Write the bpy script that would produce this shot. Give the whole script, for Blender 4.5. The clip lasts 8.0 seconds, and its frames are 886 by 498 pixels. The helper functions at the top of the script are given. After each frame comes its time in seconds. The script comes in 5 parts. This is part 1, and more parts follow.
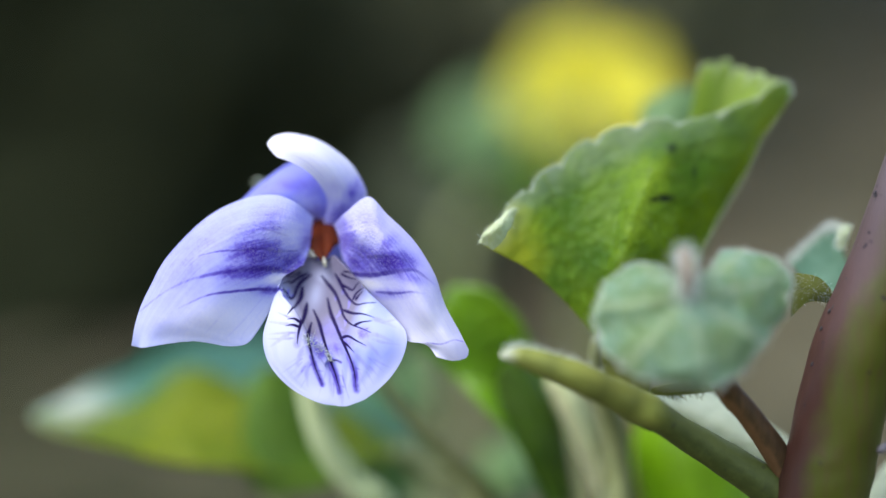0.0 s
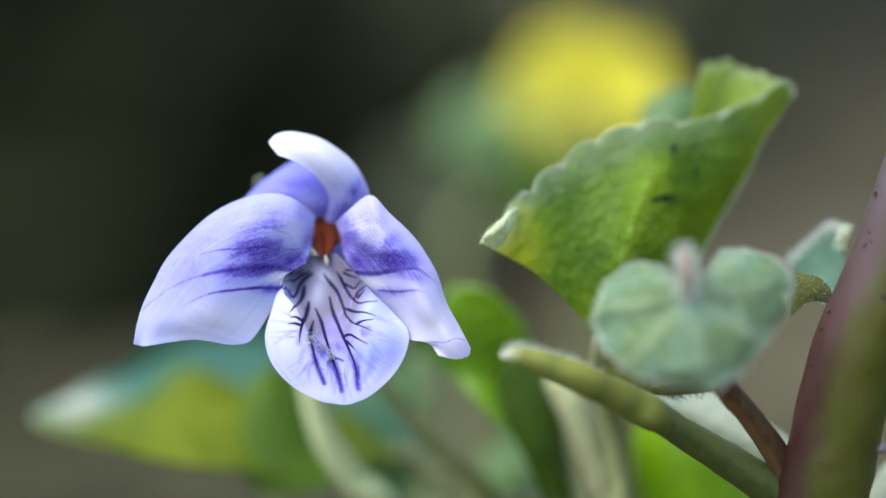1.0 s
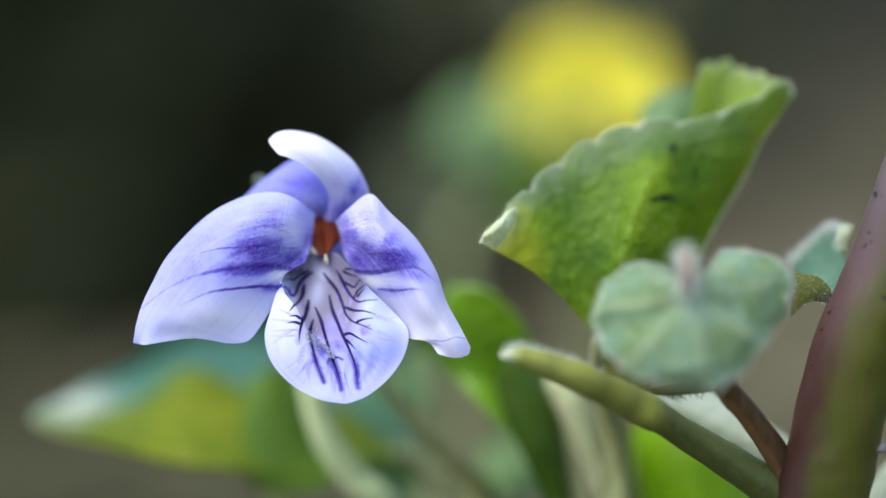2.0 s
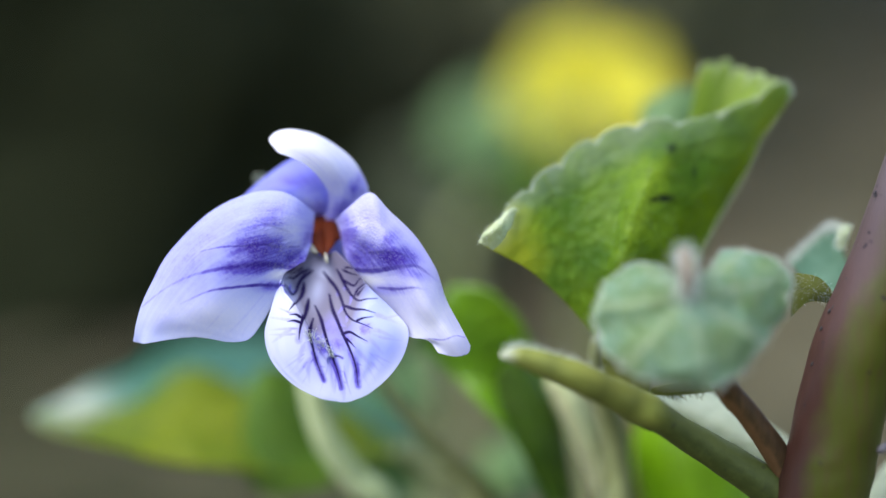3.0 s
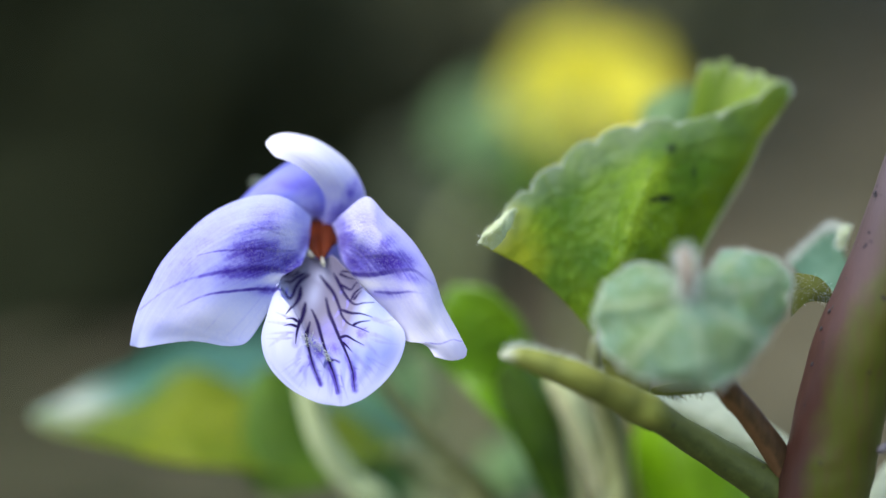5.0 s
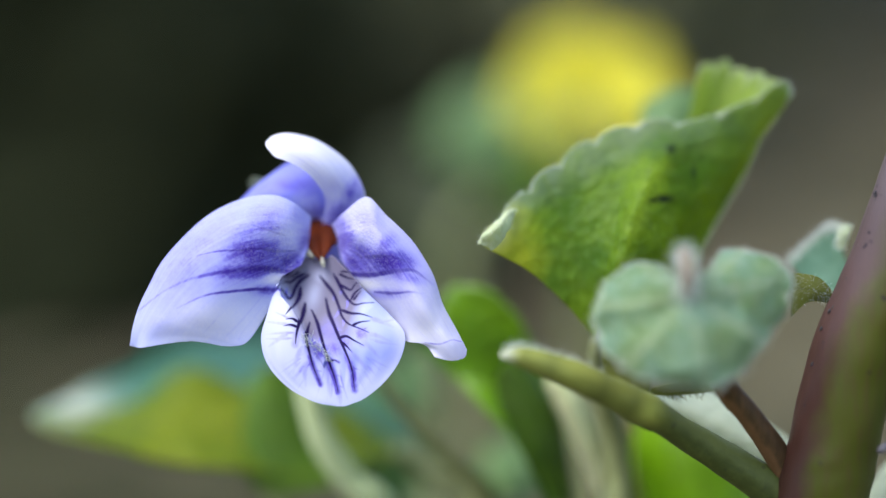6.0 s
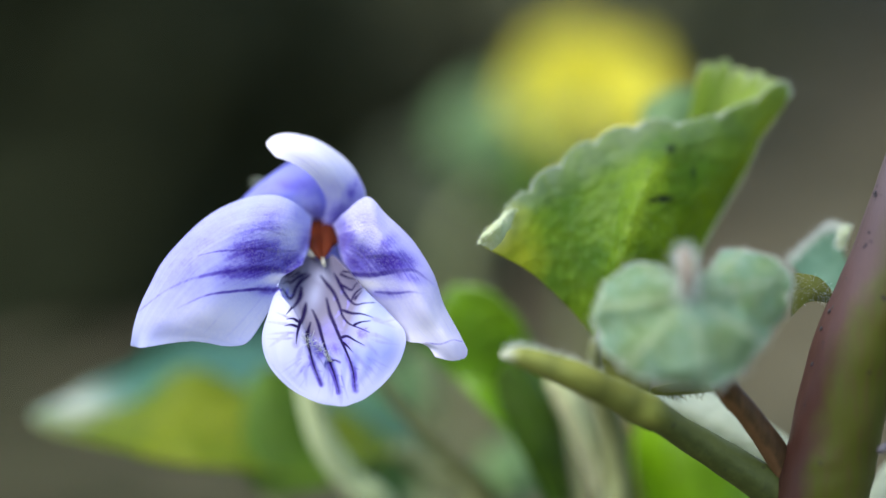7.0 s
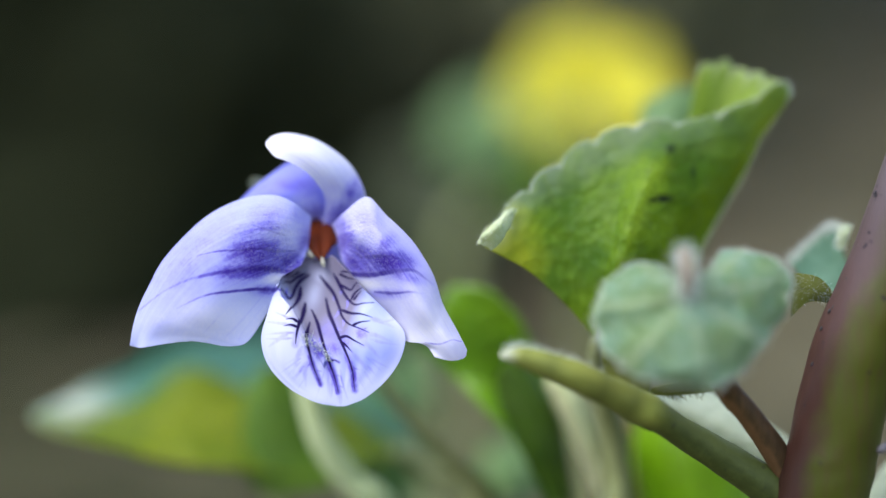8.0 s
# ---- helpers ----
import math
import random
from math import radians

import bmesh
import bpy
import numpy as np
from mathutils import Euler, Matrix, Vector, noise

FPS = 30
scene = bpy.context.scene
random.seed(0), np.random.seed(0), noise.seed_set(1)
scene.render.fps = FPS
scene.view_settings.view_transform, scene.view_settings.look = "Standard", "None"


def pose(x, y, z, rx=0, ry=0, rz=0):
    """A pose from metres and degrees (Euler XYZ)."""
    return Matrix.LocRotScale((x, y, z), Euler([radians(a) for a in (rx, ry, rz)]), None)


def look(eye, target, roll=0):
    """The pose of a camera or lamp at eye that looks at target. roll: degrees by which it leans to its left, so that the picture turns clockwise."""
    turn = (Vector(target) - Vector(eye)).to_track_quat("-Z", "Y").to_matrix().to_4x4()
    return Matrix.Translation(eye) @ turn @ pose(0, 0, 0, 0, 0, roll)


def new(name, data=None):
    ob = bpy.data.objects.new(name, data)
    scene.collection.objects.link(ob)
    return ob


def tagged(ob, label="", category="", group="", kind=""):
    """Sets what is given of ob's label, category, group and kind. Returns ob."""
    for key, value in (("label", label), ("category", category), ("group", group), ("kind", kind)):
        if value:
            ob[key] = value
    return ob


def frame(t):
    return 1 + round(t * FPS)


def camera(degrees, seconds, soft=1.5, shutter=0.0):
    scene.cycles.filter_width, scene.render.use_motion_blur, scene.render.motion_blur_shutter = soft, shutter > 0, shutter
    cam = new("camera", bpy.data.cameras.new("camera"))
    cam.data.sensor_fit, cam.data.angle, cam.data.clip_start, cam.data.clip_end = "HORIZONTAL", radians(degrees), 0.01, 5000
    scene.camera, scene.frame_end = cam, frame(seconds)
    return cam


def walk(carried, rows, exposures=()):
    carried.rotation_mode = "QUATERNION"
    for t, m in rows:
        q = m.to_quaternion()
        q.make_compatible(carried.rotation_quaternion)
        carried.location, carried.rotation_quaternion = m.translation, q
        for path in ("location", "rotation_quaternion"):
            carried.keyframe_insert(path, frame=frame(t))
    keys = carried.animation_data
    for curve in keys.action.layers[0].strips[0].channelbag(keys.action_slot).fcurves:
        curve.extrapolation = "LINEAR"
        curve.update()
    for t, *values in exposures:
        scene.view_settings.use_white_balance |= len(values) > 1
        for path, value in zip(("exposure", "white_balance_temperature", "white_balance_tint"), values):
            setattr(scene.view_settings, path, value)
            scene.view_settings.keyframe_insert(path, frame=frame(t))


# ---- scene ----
# A violet in bloom at the edge of a wood. Modelled in millimetres; MM turns them into metres.
MM = 0.001
EYE = (0.0, -0.1361, 0.070)

# ---- camera ----
cam = camera(20.0, 8.0)
cam.data.dof.use_dof = True
cam.data.dof.focus_distance = 0.1354
cam.data.dof.aperture_fstop = 8.0
view = look(EYE, (0.0, 0.0, 0.070))
walk(cam, [(0.0, view), (8.0, view)])
scene.view_settings.exposure = 0.58

# ---- sky and sun ----
SUN_UP, SUN_TURN = 54.0, -132.0      # height over the horizon; turn from straight ahead, negative to the left
world = bpy.data.worlds.new("sky")
scene.world = world
world.use_nodes = True
wt = world.node_tree
wt.nodes.clear()
sky = wt.nodes.new("ShaderNodeTexSky")
sky.sky_type = "NISHITA"
sky.sun_disc = False
sky.sun_elevation = radians(SUN_UP)
sky.sun_rotation = radians(SUN_TURN)
sky_out = wt.nodes.new("ShaderNodeBackground")
sky_out.inputs["Strength"].default_value = 0.22
world_out = wt.nodes.new("ShaderNodeOutputWorld")
wt.links.new(sky.outputs[0], sky_out.inputs[0])
wt.links.new(sky_out.outputs[0], world_out.inputs[0])

sun = new("sun", bpy.data.lights.new("sun", "SUN"))
sun.data.energy = 3.1
sun.data.angle = radians(44)
sun.data.color = (1.0, 0.98, 0.885)
toward = Vector((math.sin(radians(SUN_TURN)) * math.cos(radians(SUN_UP)),
                 math.cos(radians(SUN_TURN)) * math.cos(radians(SUN_UP)),
                 math.sin(radians(SUN_UP))))
sun.matrix_world = look(tuple(toward * 8), (0, 0, 0))


# ---- materials ----
class Nodes:
    """A short way to write a node material."""

    def __init__(self, name):
        self.mat = bpy.data.materials.new(name)
        self.mat.use_nodes = True
        self.tree = self.mat.node_tree
        self.tree.nodes.clear()
        self.out = self.tree.nodes.new("ShaderNodeOutputMaterial")
        self.spot = self.tree.nodes.new("ShaderNodeTexCoord").outputs["Object"]

    def put(self, socket, value):
        if isinstance(value, bpy.types.NodeSocket):
            self.tree.links.new(value, socket)
        elif isinstance(value, tuple) and len(value) == 3 and socket.type == "RGBA":
            socket.default_value = (*value, 1)
        else:
            socket.default_value = value

    def node(self, kind, out=0, **values):
        n = self.tree.nodes.new(kind)
        for key, value in values.items():
            self.put(n.inputs[key], value)
        return n.outputs[out]

    def noise(self, scale, detail=3.0, rough=0.55, warp=0.0, spot=None):
        return self.node("ShaderNodeTexNoise", Scale=scale, Detail=detail, Roughness=rough,
                         Distortion=warp, Vector=spot or self.spot)

    def cells(self, scale, spot=None):
        return self.node("ShaderNodeTexVoronoi", Scale=scale, Vector=spot or self.spot)

    def ramp(self, fac, low, high, to_low=0.0, to_high=1.0):
        n = self.tree.nodes.new("ShaderNodeMapRange")
        n.clamp = True
        for i, v in enumerate((fac, low, high, to_low, to_high)):
            self.put(n.inputs[i], v)
        return n.outputs[0]

    def math(self, op, a, b=0.0):
        n = self.tree.nodes.new("ShaderNodeMath")
        n.operation = op
        self.put(n.inputs[0], a)
        self.put(n.inputs[1], b)
        return n.outputs[0]

    def mix(self, fac, a, b, blend="MIX"):
        n = self.tree.nodes.new("ShaderNodeMix")
        n.data_type = "RGBA"
        n.blend_type = blend
        self.put(n.inputs[0], fac)
        self.put(n.inputs[6], a)
        self.put(n.inputs[7], b)
        return n.outputs[2]

    def pigment(self, name="pigment"):
        n = self.tree.nodes.new("ShaderNodeAttribute")
        n.attribute_name = name
        s = self.tree.nodes.new("ShaderNodeSeparateColor")
        self.tree.links.new(n.outputs["Color"], s.inputs[0])
        return s.outputs[0], s.outputs[1], s.outputs[2]

    def flow(self, across, along):
        """Noise drawn out from the base of a sheet to its margin."""
        n = self.tree.nodes.new("ShaderNodeAttribute")
        n.attribute_name = "flow"
        v = self.node("ShaderNodeMapping", Vector=n.outputs["Vector"], Scale=(across, along, 1.0))
        return self.noise(1.0, 3.0, 0.6, 0.4, v)

    def bump(self, height, strength, distance):
        return self.node("ShaderNodeBump", Height=height, Strength=strength, Distance=distance)

    def finish(self, colour, rough=0.6, normal=None, thin=0.0, thin_colour=None, spec=0.5, sheen=0.0, coat=0.0):
        b = self.tree.nodes.new("ShaderNodeBsdfPrincipled")
        self.put(b.inputs["Base Color"], colour)
        self.put(b.inputs["Roughness"], rough)
        self.put(b.inputs["Specular IOR Level"], spec)
        self.put(b.inputs["Sheen Weight"], sheen)
        self.put(b.inputs["Coat Weight"], coat)
        if normal is not None:
            self.put(b.inputs["Normal"], normal)
        shader = b.outputs[0]
        if thin:
            t = self.tree.nodes.new("ShaderNodeBsdfTranslucent")
            self.put(t.inputs["Color"], thin_colour if thin_colour is not None else colour)
            m = self.tree.nodes.new("ShaderNodeMixShader")
            self.put(m.inputs[0], thin)
            self.tree.links.new(shader, m.inputs[1])
            self.tree.links.new(t.outputs[0], m.inputs[2])
            shader = m.outputs[0]
        self.tree.links.new(shader, self.out.inputs["Surface"])
        return self.mat


def petal_material(name, pale, tint, claw=(0.0, 0.2), papillae=1.0):
    """Violet petal: pale lavender, blue-violet stain (R), near-black veins (G), white beard (B). The claw at the base
    is fleshy, the blade thin;
    papillae stand near the base, their glint painted as pale specks. Alpha takes off the grey-mauve shade painted into
    the flower's opening."""
    k = Nodes(name)
    stain, vein, white = k.pigment()
    n = k.tree.nodes.new("ShaderNodeAttribute")
    n.attribute_name = "pigment"
    throat_shade = k.math("SUBTRACT", 1.0, n.outputs["Alpha"])
    n = k.tree.nodes.new("ShaderNodeAttribute")
    n.attribute_name = "flow"
    parts = k.tree.nodes.new("ShaderNodeSeparateXYZ")
    k.tree.links.new(n.outputs["Vector"], parts.inputs[0])
    cloud = k.noise(300.0, 3.0)
    rib = k.flow(26.0, 1.8)
    base = k.mix(k.ramp(k.math("ADD", k.math("MULTIPLY", cloud, 0.75), k.math("MULTIPLY", rib, 0.25)), 0.36, 0.66), pale, tint)
    grain = k.noise(5200.0, 3.0, 0.65)
    patch = k.noise(1500.0, 3.0, 0.6)
    flecked = k.math("MULTIPLY", stain, k.math("MULTIPLY", k.ramp(grain, 0.36, 0.62, 0.84, 1.08), k.math("MULTIPLY", k.ramp(patch, 0.34, 0.64, 0.78, 1.14), k.ramp(rib, 0.36, 0.64, 0.74, 1.16))))
    base = k.mix(white, base, (0.91, 0.88, 0.95))
    # grey-mauve colour stands in for the shade deep inside the lower petal
    base = k.mix(throat_shade, base, (0.15, 0.125, 0.195))
    deep = k.mix(k.ramp(flecked, 0.04, 0.55), base, (0.27, 0.235, 0.82))
    deep = k.mix(k.ramp(flecked, 0.34, 0.88), deep, (0.080, 0.036, 0.44))
    fleck = k.math("MULTIPLY", k.ramp(white, 0.1, 0.6), k.ramp(grain, 0.49, 0.6, 0.0, 0.5 * min(1.0, papillae)))
    deep = k.mix(fleck, deep, (0.80, 0.78, 0.94))
    cell = k.cells(6200.0)
    near_base = k.ramp(parts.outputs[1], 0.22, 0.55, papillae, 0.0)
    speck = k.noise(8200.0, 2.0, 0.6)
    # sparkle of the papillae, painted as pale specks in the colour
    glint = k.math("MULTIPLY", k.math("MULTIPLY", k.ramp(speck, 0.46, 0.66, 0.0, 0.26), k.ramp(patch, 0.4, 0.58)), near_base)
    deep = k.mix(glint, deep, (0.84, 0.82, 0.97))
    deep = k.mix(vein, deep, (0.012, 0.005, 0.06))
    flesh = k.ramp(parts.outputs[1], claw[0], claw[1], 0.08, 0.44)
    relief = k.math("ADD", k.math("ADD", k.math("MULTIPLY", k.math("MULTIPLY", cell, near_base), -0.9), k.math("MULTIPLY", grain, 0.35)), k.math("MULTIPLY", rib, k.ramp(parts.outputs[1], 0.5, 0.8, 0.32, 0.0)))
    gloss = k.ramp(vein, 0.0, 0.8, 0.22, 0.05)
    return k.finish(deep, 0.44, k.bump(relief, 0.45, 0.0001), flesh, k.mix(k.ramp(k.math("MAXIMUM", throat_shade, k.math("MAXIMUM", vein, stain)), 0.0, 0.6, 0.3, 0.0), deep, (0.9, 0.9, 1.0)), gloss, 0.04)


def leaf_material(name, upper, deep, vein_colour, thin_colour, rough=0.42, thin=0.4, spec=0.5, fine=1.0, edge_colour=None, sky_sheen=0.0, yellow_glow=0.0):
    """Leaf blade: mottled green, paler veins (G), dry or glandular margin and painted tip sheen (B), blotches (R). A
    greyish sheen of the sky is painted towards the margin, and light coming through the first side of the blade may be
    painted in as yellow."""
    k = Nodes(name)
    blotch, vein, edge = k.pigment()
    n = k.tree.nodes.new("ShaderNodeAttribute")
    n.attribute_name = "flow"
    parts = k.tree.nodes.new("ShaderNodeSeparateXYZ")
    k.tree.links.new(n.outputs["Vector"], parts.inputs[0])
    cloud = k.noise(210.0 * fine, 5.0, 0.62)
    base = k.mix(k.ramp(cloud, 0.38, 0.6), upper, deep)
    fleck = k.noise(1500.0 * fine, 4.0, 0.65)
    base = k.mix(k.ramp(fleck, 0.48, 0.66, 0.0, 0.55), base, deep)
    glow = k.mix(k.ramp(cloud, 0.36, 0.62), thin_colour, tuple(c * 0.74 for c in thin_colour))
    glow = k.mix(k.ramp(fleck, 0.45, 0.68, 0.0, 0.6), glow, tuple(c * 0.68 for c in thin_colour))
    # sky sheen painted in as a greyer green towards the margin
    if sky_sheen:
        where = k.math("MULTIPLY", k.ramp(parts.outputs[1], 0.7, 0.97, 0.06, 1.0), k.ramp(parts.outputs[0], 0.5, 0.8, 1.0, 0.3))
        dull = k.math("MULTIPLY", where, k.ramp(k.noise(260.0, 4.0, 0.65, 0.6), 0.34, 0.62, 0.3 * sky_sheen, sky_sheen))
        base = k.mix(dull, base, (0.21, 0.28, 0.19))
        glow = k.mix(dull, glow, (0.24, 0.30, 0.10))
    # light through the blade painted in as yellow on its first side
    if yellow_glow:
        uneven = k.math("ADD", parts.outputs[0], k.ramp(k.noise(240.0, 3.0), 0.3, 0.7, -0.06, 0.06))
        glow_mask = k.math("MULTIPLY", k.ramp(uneven, 0.05, 0.16, yellow_glow, 0.0), k.ramp(parts.outputs[1], 0.4, 0.62))
        base = k.mix(glow_mask, base, (0.34, 0.37, 0.02))
        glow = k.mix(glow_mask, glow, (0.80, 0.80, 0.03))
    net = k.node("ShaderNodeTexVoronoi", Scale=900.0 * fine, Vector=k.spot)
    base = k.mix(k.ramp(net, 0.55, 0.8, 0.0, 0.18), base, vein_colour)
    base = k.mix(k.math("MULTIPLY", vein, 0.7), base, vein_colour)
    base = k.mix(blotch, base, (0.012, 0.016, 0.012))
    edge = k.math("MULTIPLY", edge, k.ramp(k.noise(900.0, 2.0), 0.35, 0.6, 0.55, 1.0))
    base = k.mix(edge, base, edge_colour or (0.66, 0.70, 0.56))
    glow = k.mix(k.math("MULTIPLY", vein, 0.5), glow, tuple(c * 0.6 for c in thin_colour))
    glow = k.mix(blotch, glow, (0.01, 0.014, 0.01))
    glow = k.mix(edge, glow, (0.7, 0.74, 0.6))
    relief = k.math("ADD", k.math("MULTIPLY", k.cells(1500.0 * fine), 0.8), k.math("ADD", k.math("MULTIPLY", vein, -0.3), cloud))
    return k.finish(base, rough, k.bump(relief, 0.6, 0.00026), thin, glow, spec)


def stalk_material(name, lit, other, joint=(0.5, 0.5, 0.2), rough=0.45, specks=0.0, lean=0.5, wander=0.18, stretch_to=(1.0, 1.0, 0.16), spec=0.3, one_side=False):
    """Stem skin: one colour to one side (R), another to the other, lighter at nodes (G), fine long streaks. The stalks'
    two tones paint in a lit and a darker side.
    """
    k = Nodes(name)
    side, node, dry = k.pigment()
    stretch = k.node("ShaderNodeMapping", Vector=k.spot, Scale=stretch_to)
    streak = k.noise(2600.0, 3.0, 0.6, 0.0, stretch)
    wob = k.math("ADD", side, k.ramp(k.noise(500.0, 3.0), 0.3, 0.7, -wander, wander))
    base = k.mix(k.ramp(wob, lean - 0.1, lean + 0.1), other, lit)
    base = k.mix(k.ramp(streak, 0.45, 0.75, 0.0, 0.4), base, tuple(c * 1.5 for c in lit))
    base = k.mix(k.math("MULTIPLY", node, k.ramp(wob, lean - 0.3, lean + 0.1)) if one_side else node, base, joint)
    base = k.mix(dry, base, (0.46, 0.48, 0.36))
    if specks:
        spot = k.noise(1500.0, 1.0, 0.4)
        base = k.mix(k.ramp(spot, 0.70, 0.76, 0.0, specks), base, (0.02, 0.015, 0.02))
    return k.finish(base, rough, k.bump(streak, 0.35, 0.00012), 0.0, None, spec)


def hair_material():
    k = Nodes("plant hair")
    return k.finish((0.80, 0.84, 0.80), 0.4, None, 0.45, (0.85, 0.9, 0.85), 0.5)


def plain_material(name, one, two, scale, rough=0.6, thin=0.0, bump=0.3, depth=0.0002, spec=0.5):
    k = Nodes(name)
    n = k.noise(scale, 4.0, 0.6)
    base = k.mix(k.ramp(n, 0.3, 0.7), one, two)
    return k.finish(base, rough, k.bump(k.noise(scale * 6, 3.0), bump, depth), thin, base, spec)


def soil_material():
    k = Nodes("woodland soil")
    broad = k.noise(1.1, 4.0, 0.6)
    mid = k.noise(14.0, 5.0, 0.65)
    fine = k.noise(160.0, 4.0, 0.65)
    base = k.mix(k.ramp(mid, 0.35, 0.65), (0.106, 0.098, 0.053), (0.150, 0.141, 0.080))
    base = k.mix(k.ramp(fine, 0.4, 0.7, 0.0, 0.6), base, (0.10, 0.08, 0.06))
    base = k.mix(k.ramp(broad, 0.5, 0.66, 0.0, 0.5), base, (0.075, 0.09, 0.035))
    return k.finish(base, 0.9, k.bump(k.math("ADD", mid, fine), 0.7, 0.01), 0.0, None, 0.2)


PETAL = petal_material("violet petal", (0.66, 0.645, 0.92), (0.56, 0.55, 0.91))
PETAL_COOL = petal_material("bluish violet petal", (0.625, 0.65, 0.94), (0.50, 0.54, 0.93))
PETAL_WHITE = petal_material("nearly white violet petal", (0.86, 0.85, 0.97), (0.80, 0.79, 0.97), (0.0, 0.2), 0.6)
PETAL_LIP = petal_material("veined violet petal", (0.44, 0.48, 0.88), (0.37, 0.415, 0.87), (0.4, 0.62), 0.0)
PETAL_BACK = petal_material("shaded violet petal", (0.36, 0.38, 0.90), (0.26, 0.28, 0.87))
HAIR = hair_material()
LEAF = leaf_material("violet leaf", (0.160, 0.270, 0.014), (0.048, 0.130, 0.004), (0.17, 0.25, 0.05), (0.72, 0.80, 0.02), 0.5, 0.5, 0.2, 1.0, None, 0.95, 0.85)
LEAF_WOOLLY = leaf_material("woolly young leaf", (0.185, 0.330, 0.245), (0.130, 0.225, 0.080), (0.42, 0.49, 0.30), (0.50, 0.62, 0.36), 0.65, 0.36, 0.3, 2.4)
# yellow of light coming through the broad leaf is put into this colour
LEAF_GLOW = leaf_material("leaf half with painted glow", (0.20, 0.24, 0.006), (0.07, 0.14, 0.006), (0.2, 0.25, 0.04), (0.76, 0.80, 0.08), 0.5, 0.5, 0.3, 0.35)
# reflected sky is put into this colour as bluish green
LEAF_SKY_SHEEN = leaf_material("leaf upper face with painted sky sheen", (0.05, 0.165, 0.10), (0.038, 0.125, 0.075), (0.13, 0.25, 0.17), (0.4, 0.6, 0.2), 0.3, 0.2, 0.6)
LEAF_DARK = leaf_material("deep green leaf", (0.19, 0.39, 0.005), (0.10, 0.25, 0.004), (0.2, 0.32, 0.03), (0.4, 0.62, 0.04), 0.4, 0.12)
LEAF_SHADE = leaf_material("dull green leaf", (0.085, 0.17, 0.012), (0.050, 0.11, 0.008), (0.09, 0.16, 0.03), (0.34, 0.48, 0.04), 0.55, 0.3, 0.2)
LEAF_SHADE_SHEET = leaf_material("dark green sheet with painted leaf shade", (0.064, 0.132, 0.007), (0.028, 0.066, 0.004), (0.08, 0.13, 0.02), (0.12, 0.24, 0.02), 0.5, 0.15, 0.2, 1.0, (0.09, 0.16, 0.02))
LEAF_DULL = leaf_material("dull olive leaf", (0.050, 0.062, 0.030), (0.036, 0.046, 0.022), (0.07, 0.08, 0.04), (0.16, 0.2, 0.08), 0.6, 0.3, 0.2)
LEAF_LIGHT = leaf_material("bright green leaf", (0.33, 0.58, 0.012), (0.24, 0.47, 0.010), (0.24, 0.38, 0.05), (0.62, 0.84, 0.10), 0.4, 0.6)
LEAF_OLIVE = leaf_material("olive bract", (0.15, 0.16, 0.035), (0.07, 0.085, 0.018), (0.05, 0.06, 0.02), (0.5, 0.55, 0.1), 0.5, 0.4, 0.2, 0.5, (0.03, 0.035, 0.015))
LEAF_LIME = leaf_material("lime leaf with painted sunlight", (0.36, 0.46, 0.09), (0.24, 0.35, 0.06), (0.34, 0.44, 0.14), (0.72, 0.84, 0.25), 0.5, 0.6, 0.4)
LEAF_SOFT = leaf_material("soft green leaf", (0.14, 0.25, 0.095), (0.095, 0.185, 0.06), (0.23, 0.34, 0.16), (0.5, 0.66, 0.3), 0.6, 0.4)
LEAF_SAGE = leaf_material("sage green leaf", (0.20, 0.36, 0.15), (0.14, 0.28, 0.09), (0.25, 0.38, 0.2), (0.5, 0.7, 0.3), 0.5, 0.4, 0.3)
LEAF_TEAL = leaf_material("bluish young leaf", (0.135, 0.270, 0.200), (0.095, 0.205, 0.140), (0.22, 0.36, 0.27), (0.4, 0.6, 0.4), 0.6, 0.4, 0.3)
LEAF_CREAM = leaf_material("cream green leaf tip", (0.72, 0.78, 0.52), (0.60, 0.68, 0.40), (0.66, 0.72, 0.5), (0.8, 0.86, 0.5), 0.55, 0.4)
LEAF_PALE = leaf_material("pale leaf underside", (0.70, 0.76, 0.64), (0.58, 0.66, 0.52), (0.66, 0.72, 0.56), (0.7, 0.78, 0.55), 0.55, 0.45)
STEM = stalk_material("purple flushed stem", (0.052, 0.021, 0.015), (0.056, 0.062, 0.006), (0.105, 0.084, 0.094), 0.45, 0.9, 0.76, 0.07, (1.0, 1.0, 0.16), 0.16, True)
# stalks: lighter tone to the left or top paints in the light there
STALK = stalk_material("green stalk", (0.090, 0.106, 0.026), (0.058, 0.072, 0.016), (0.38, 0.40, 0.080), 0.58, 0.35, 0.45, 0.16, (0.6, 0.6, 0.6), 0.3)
STALK_RED = stalk_material("red brown leaf stalk", (0.15, 0.075, 0.035), (0.07, 0.04, 0.018), (0.27, 0.20, 0.14))
STALK_PALE = stalk_material("pale green stalk", (0.42, 0.48, 0.27), (0.32, 0.39, 0.19))
STALK_OLIVE = stalk_material("olive stalk", (0.25, 0.27, 0.12), (0.17, 0.19, 0.08))
STALK_CREAM = stalk_material("cream leaf stalk", (0.66, 0.66, 0.40), (0.50, 0.54, 0.28))
STALK_WITHER = stalk_material("yellow brown stalk", (0.30, 0.22, 0.05), (0.22, 0.16, 0.04))
STALK_DARK = stalk_material("dark olive stalk", (0.15, 0.16, 0.06), (0.10, 0.11, 0.04))
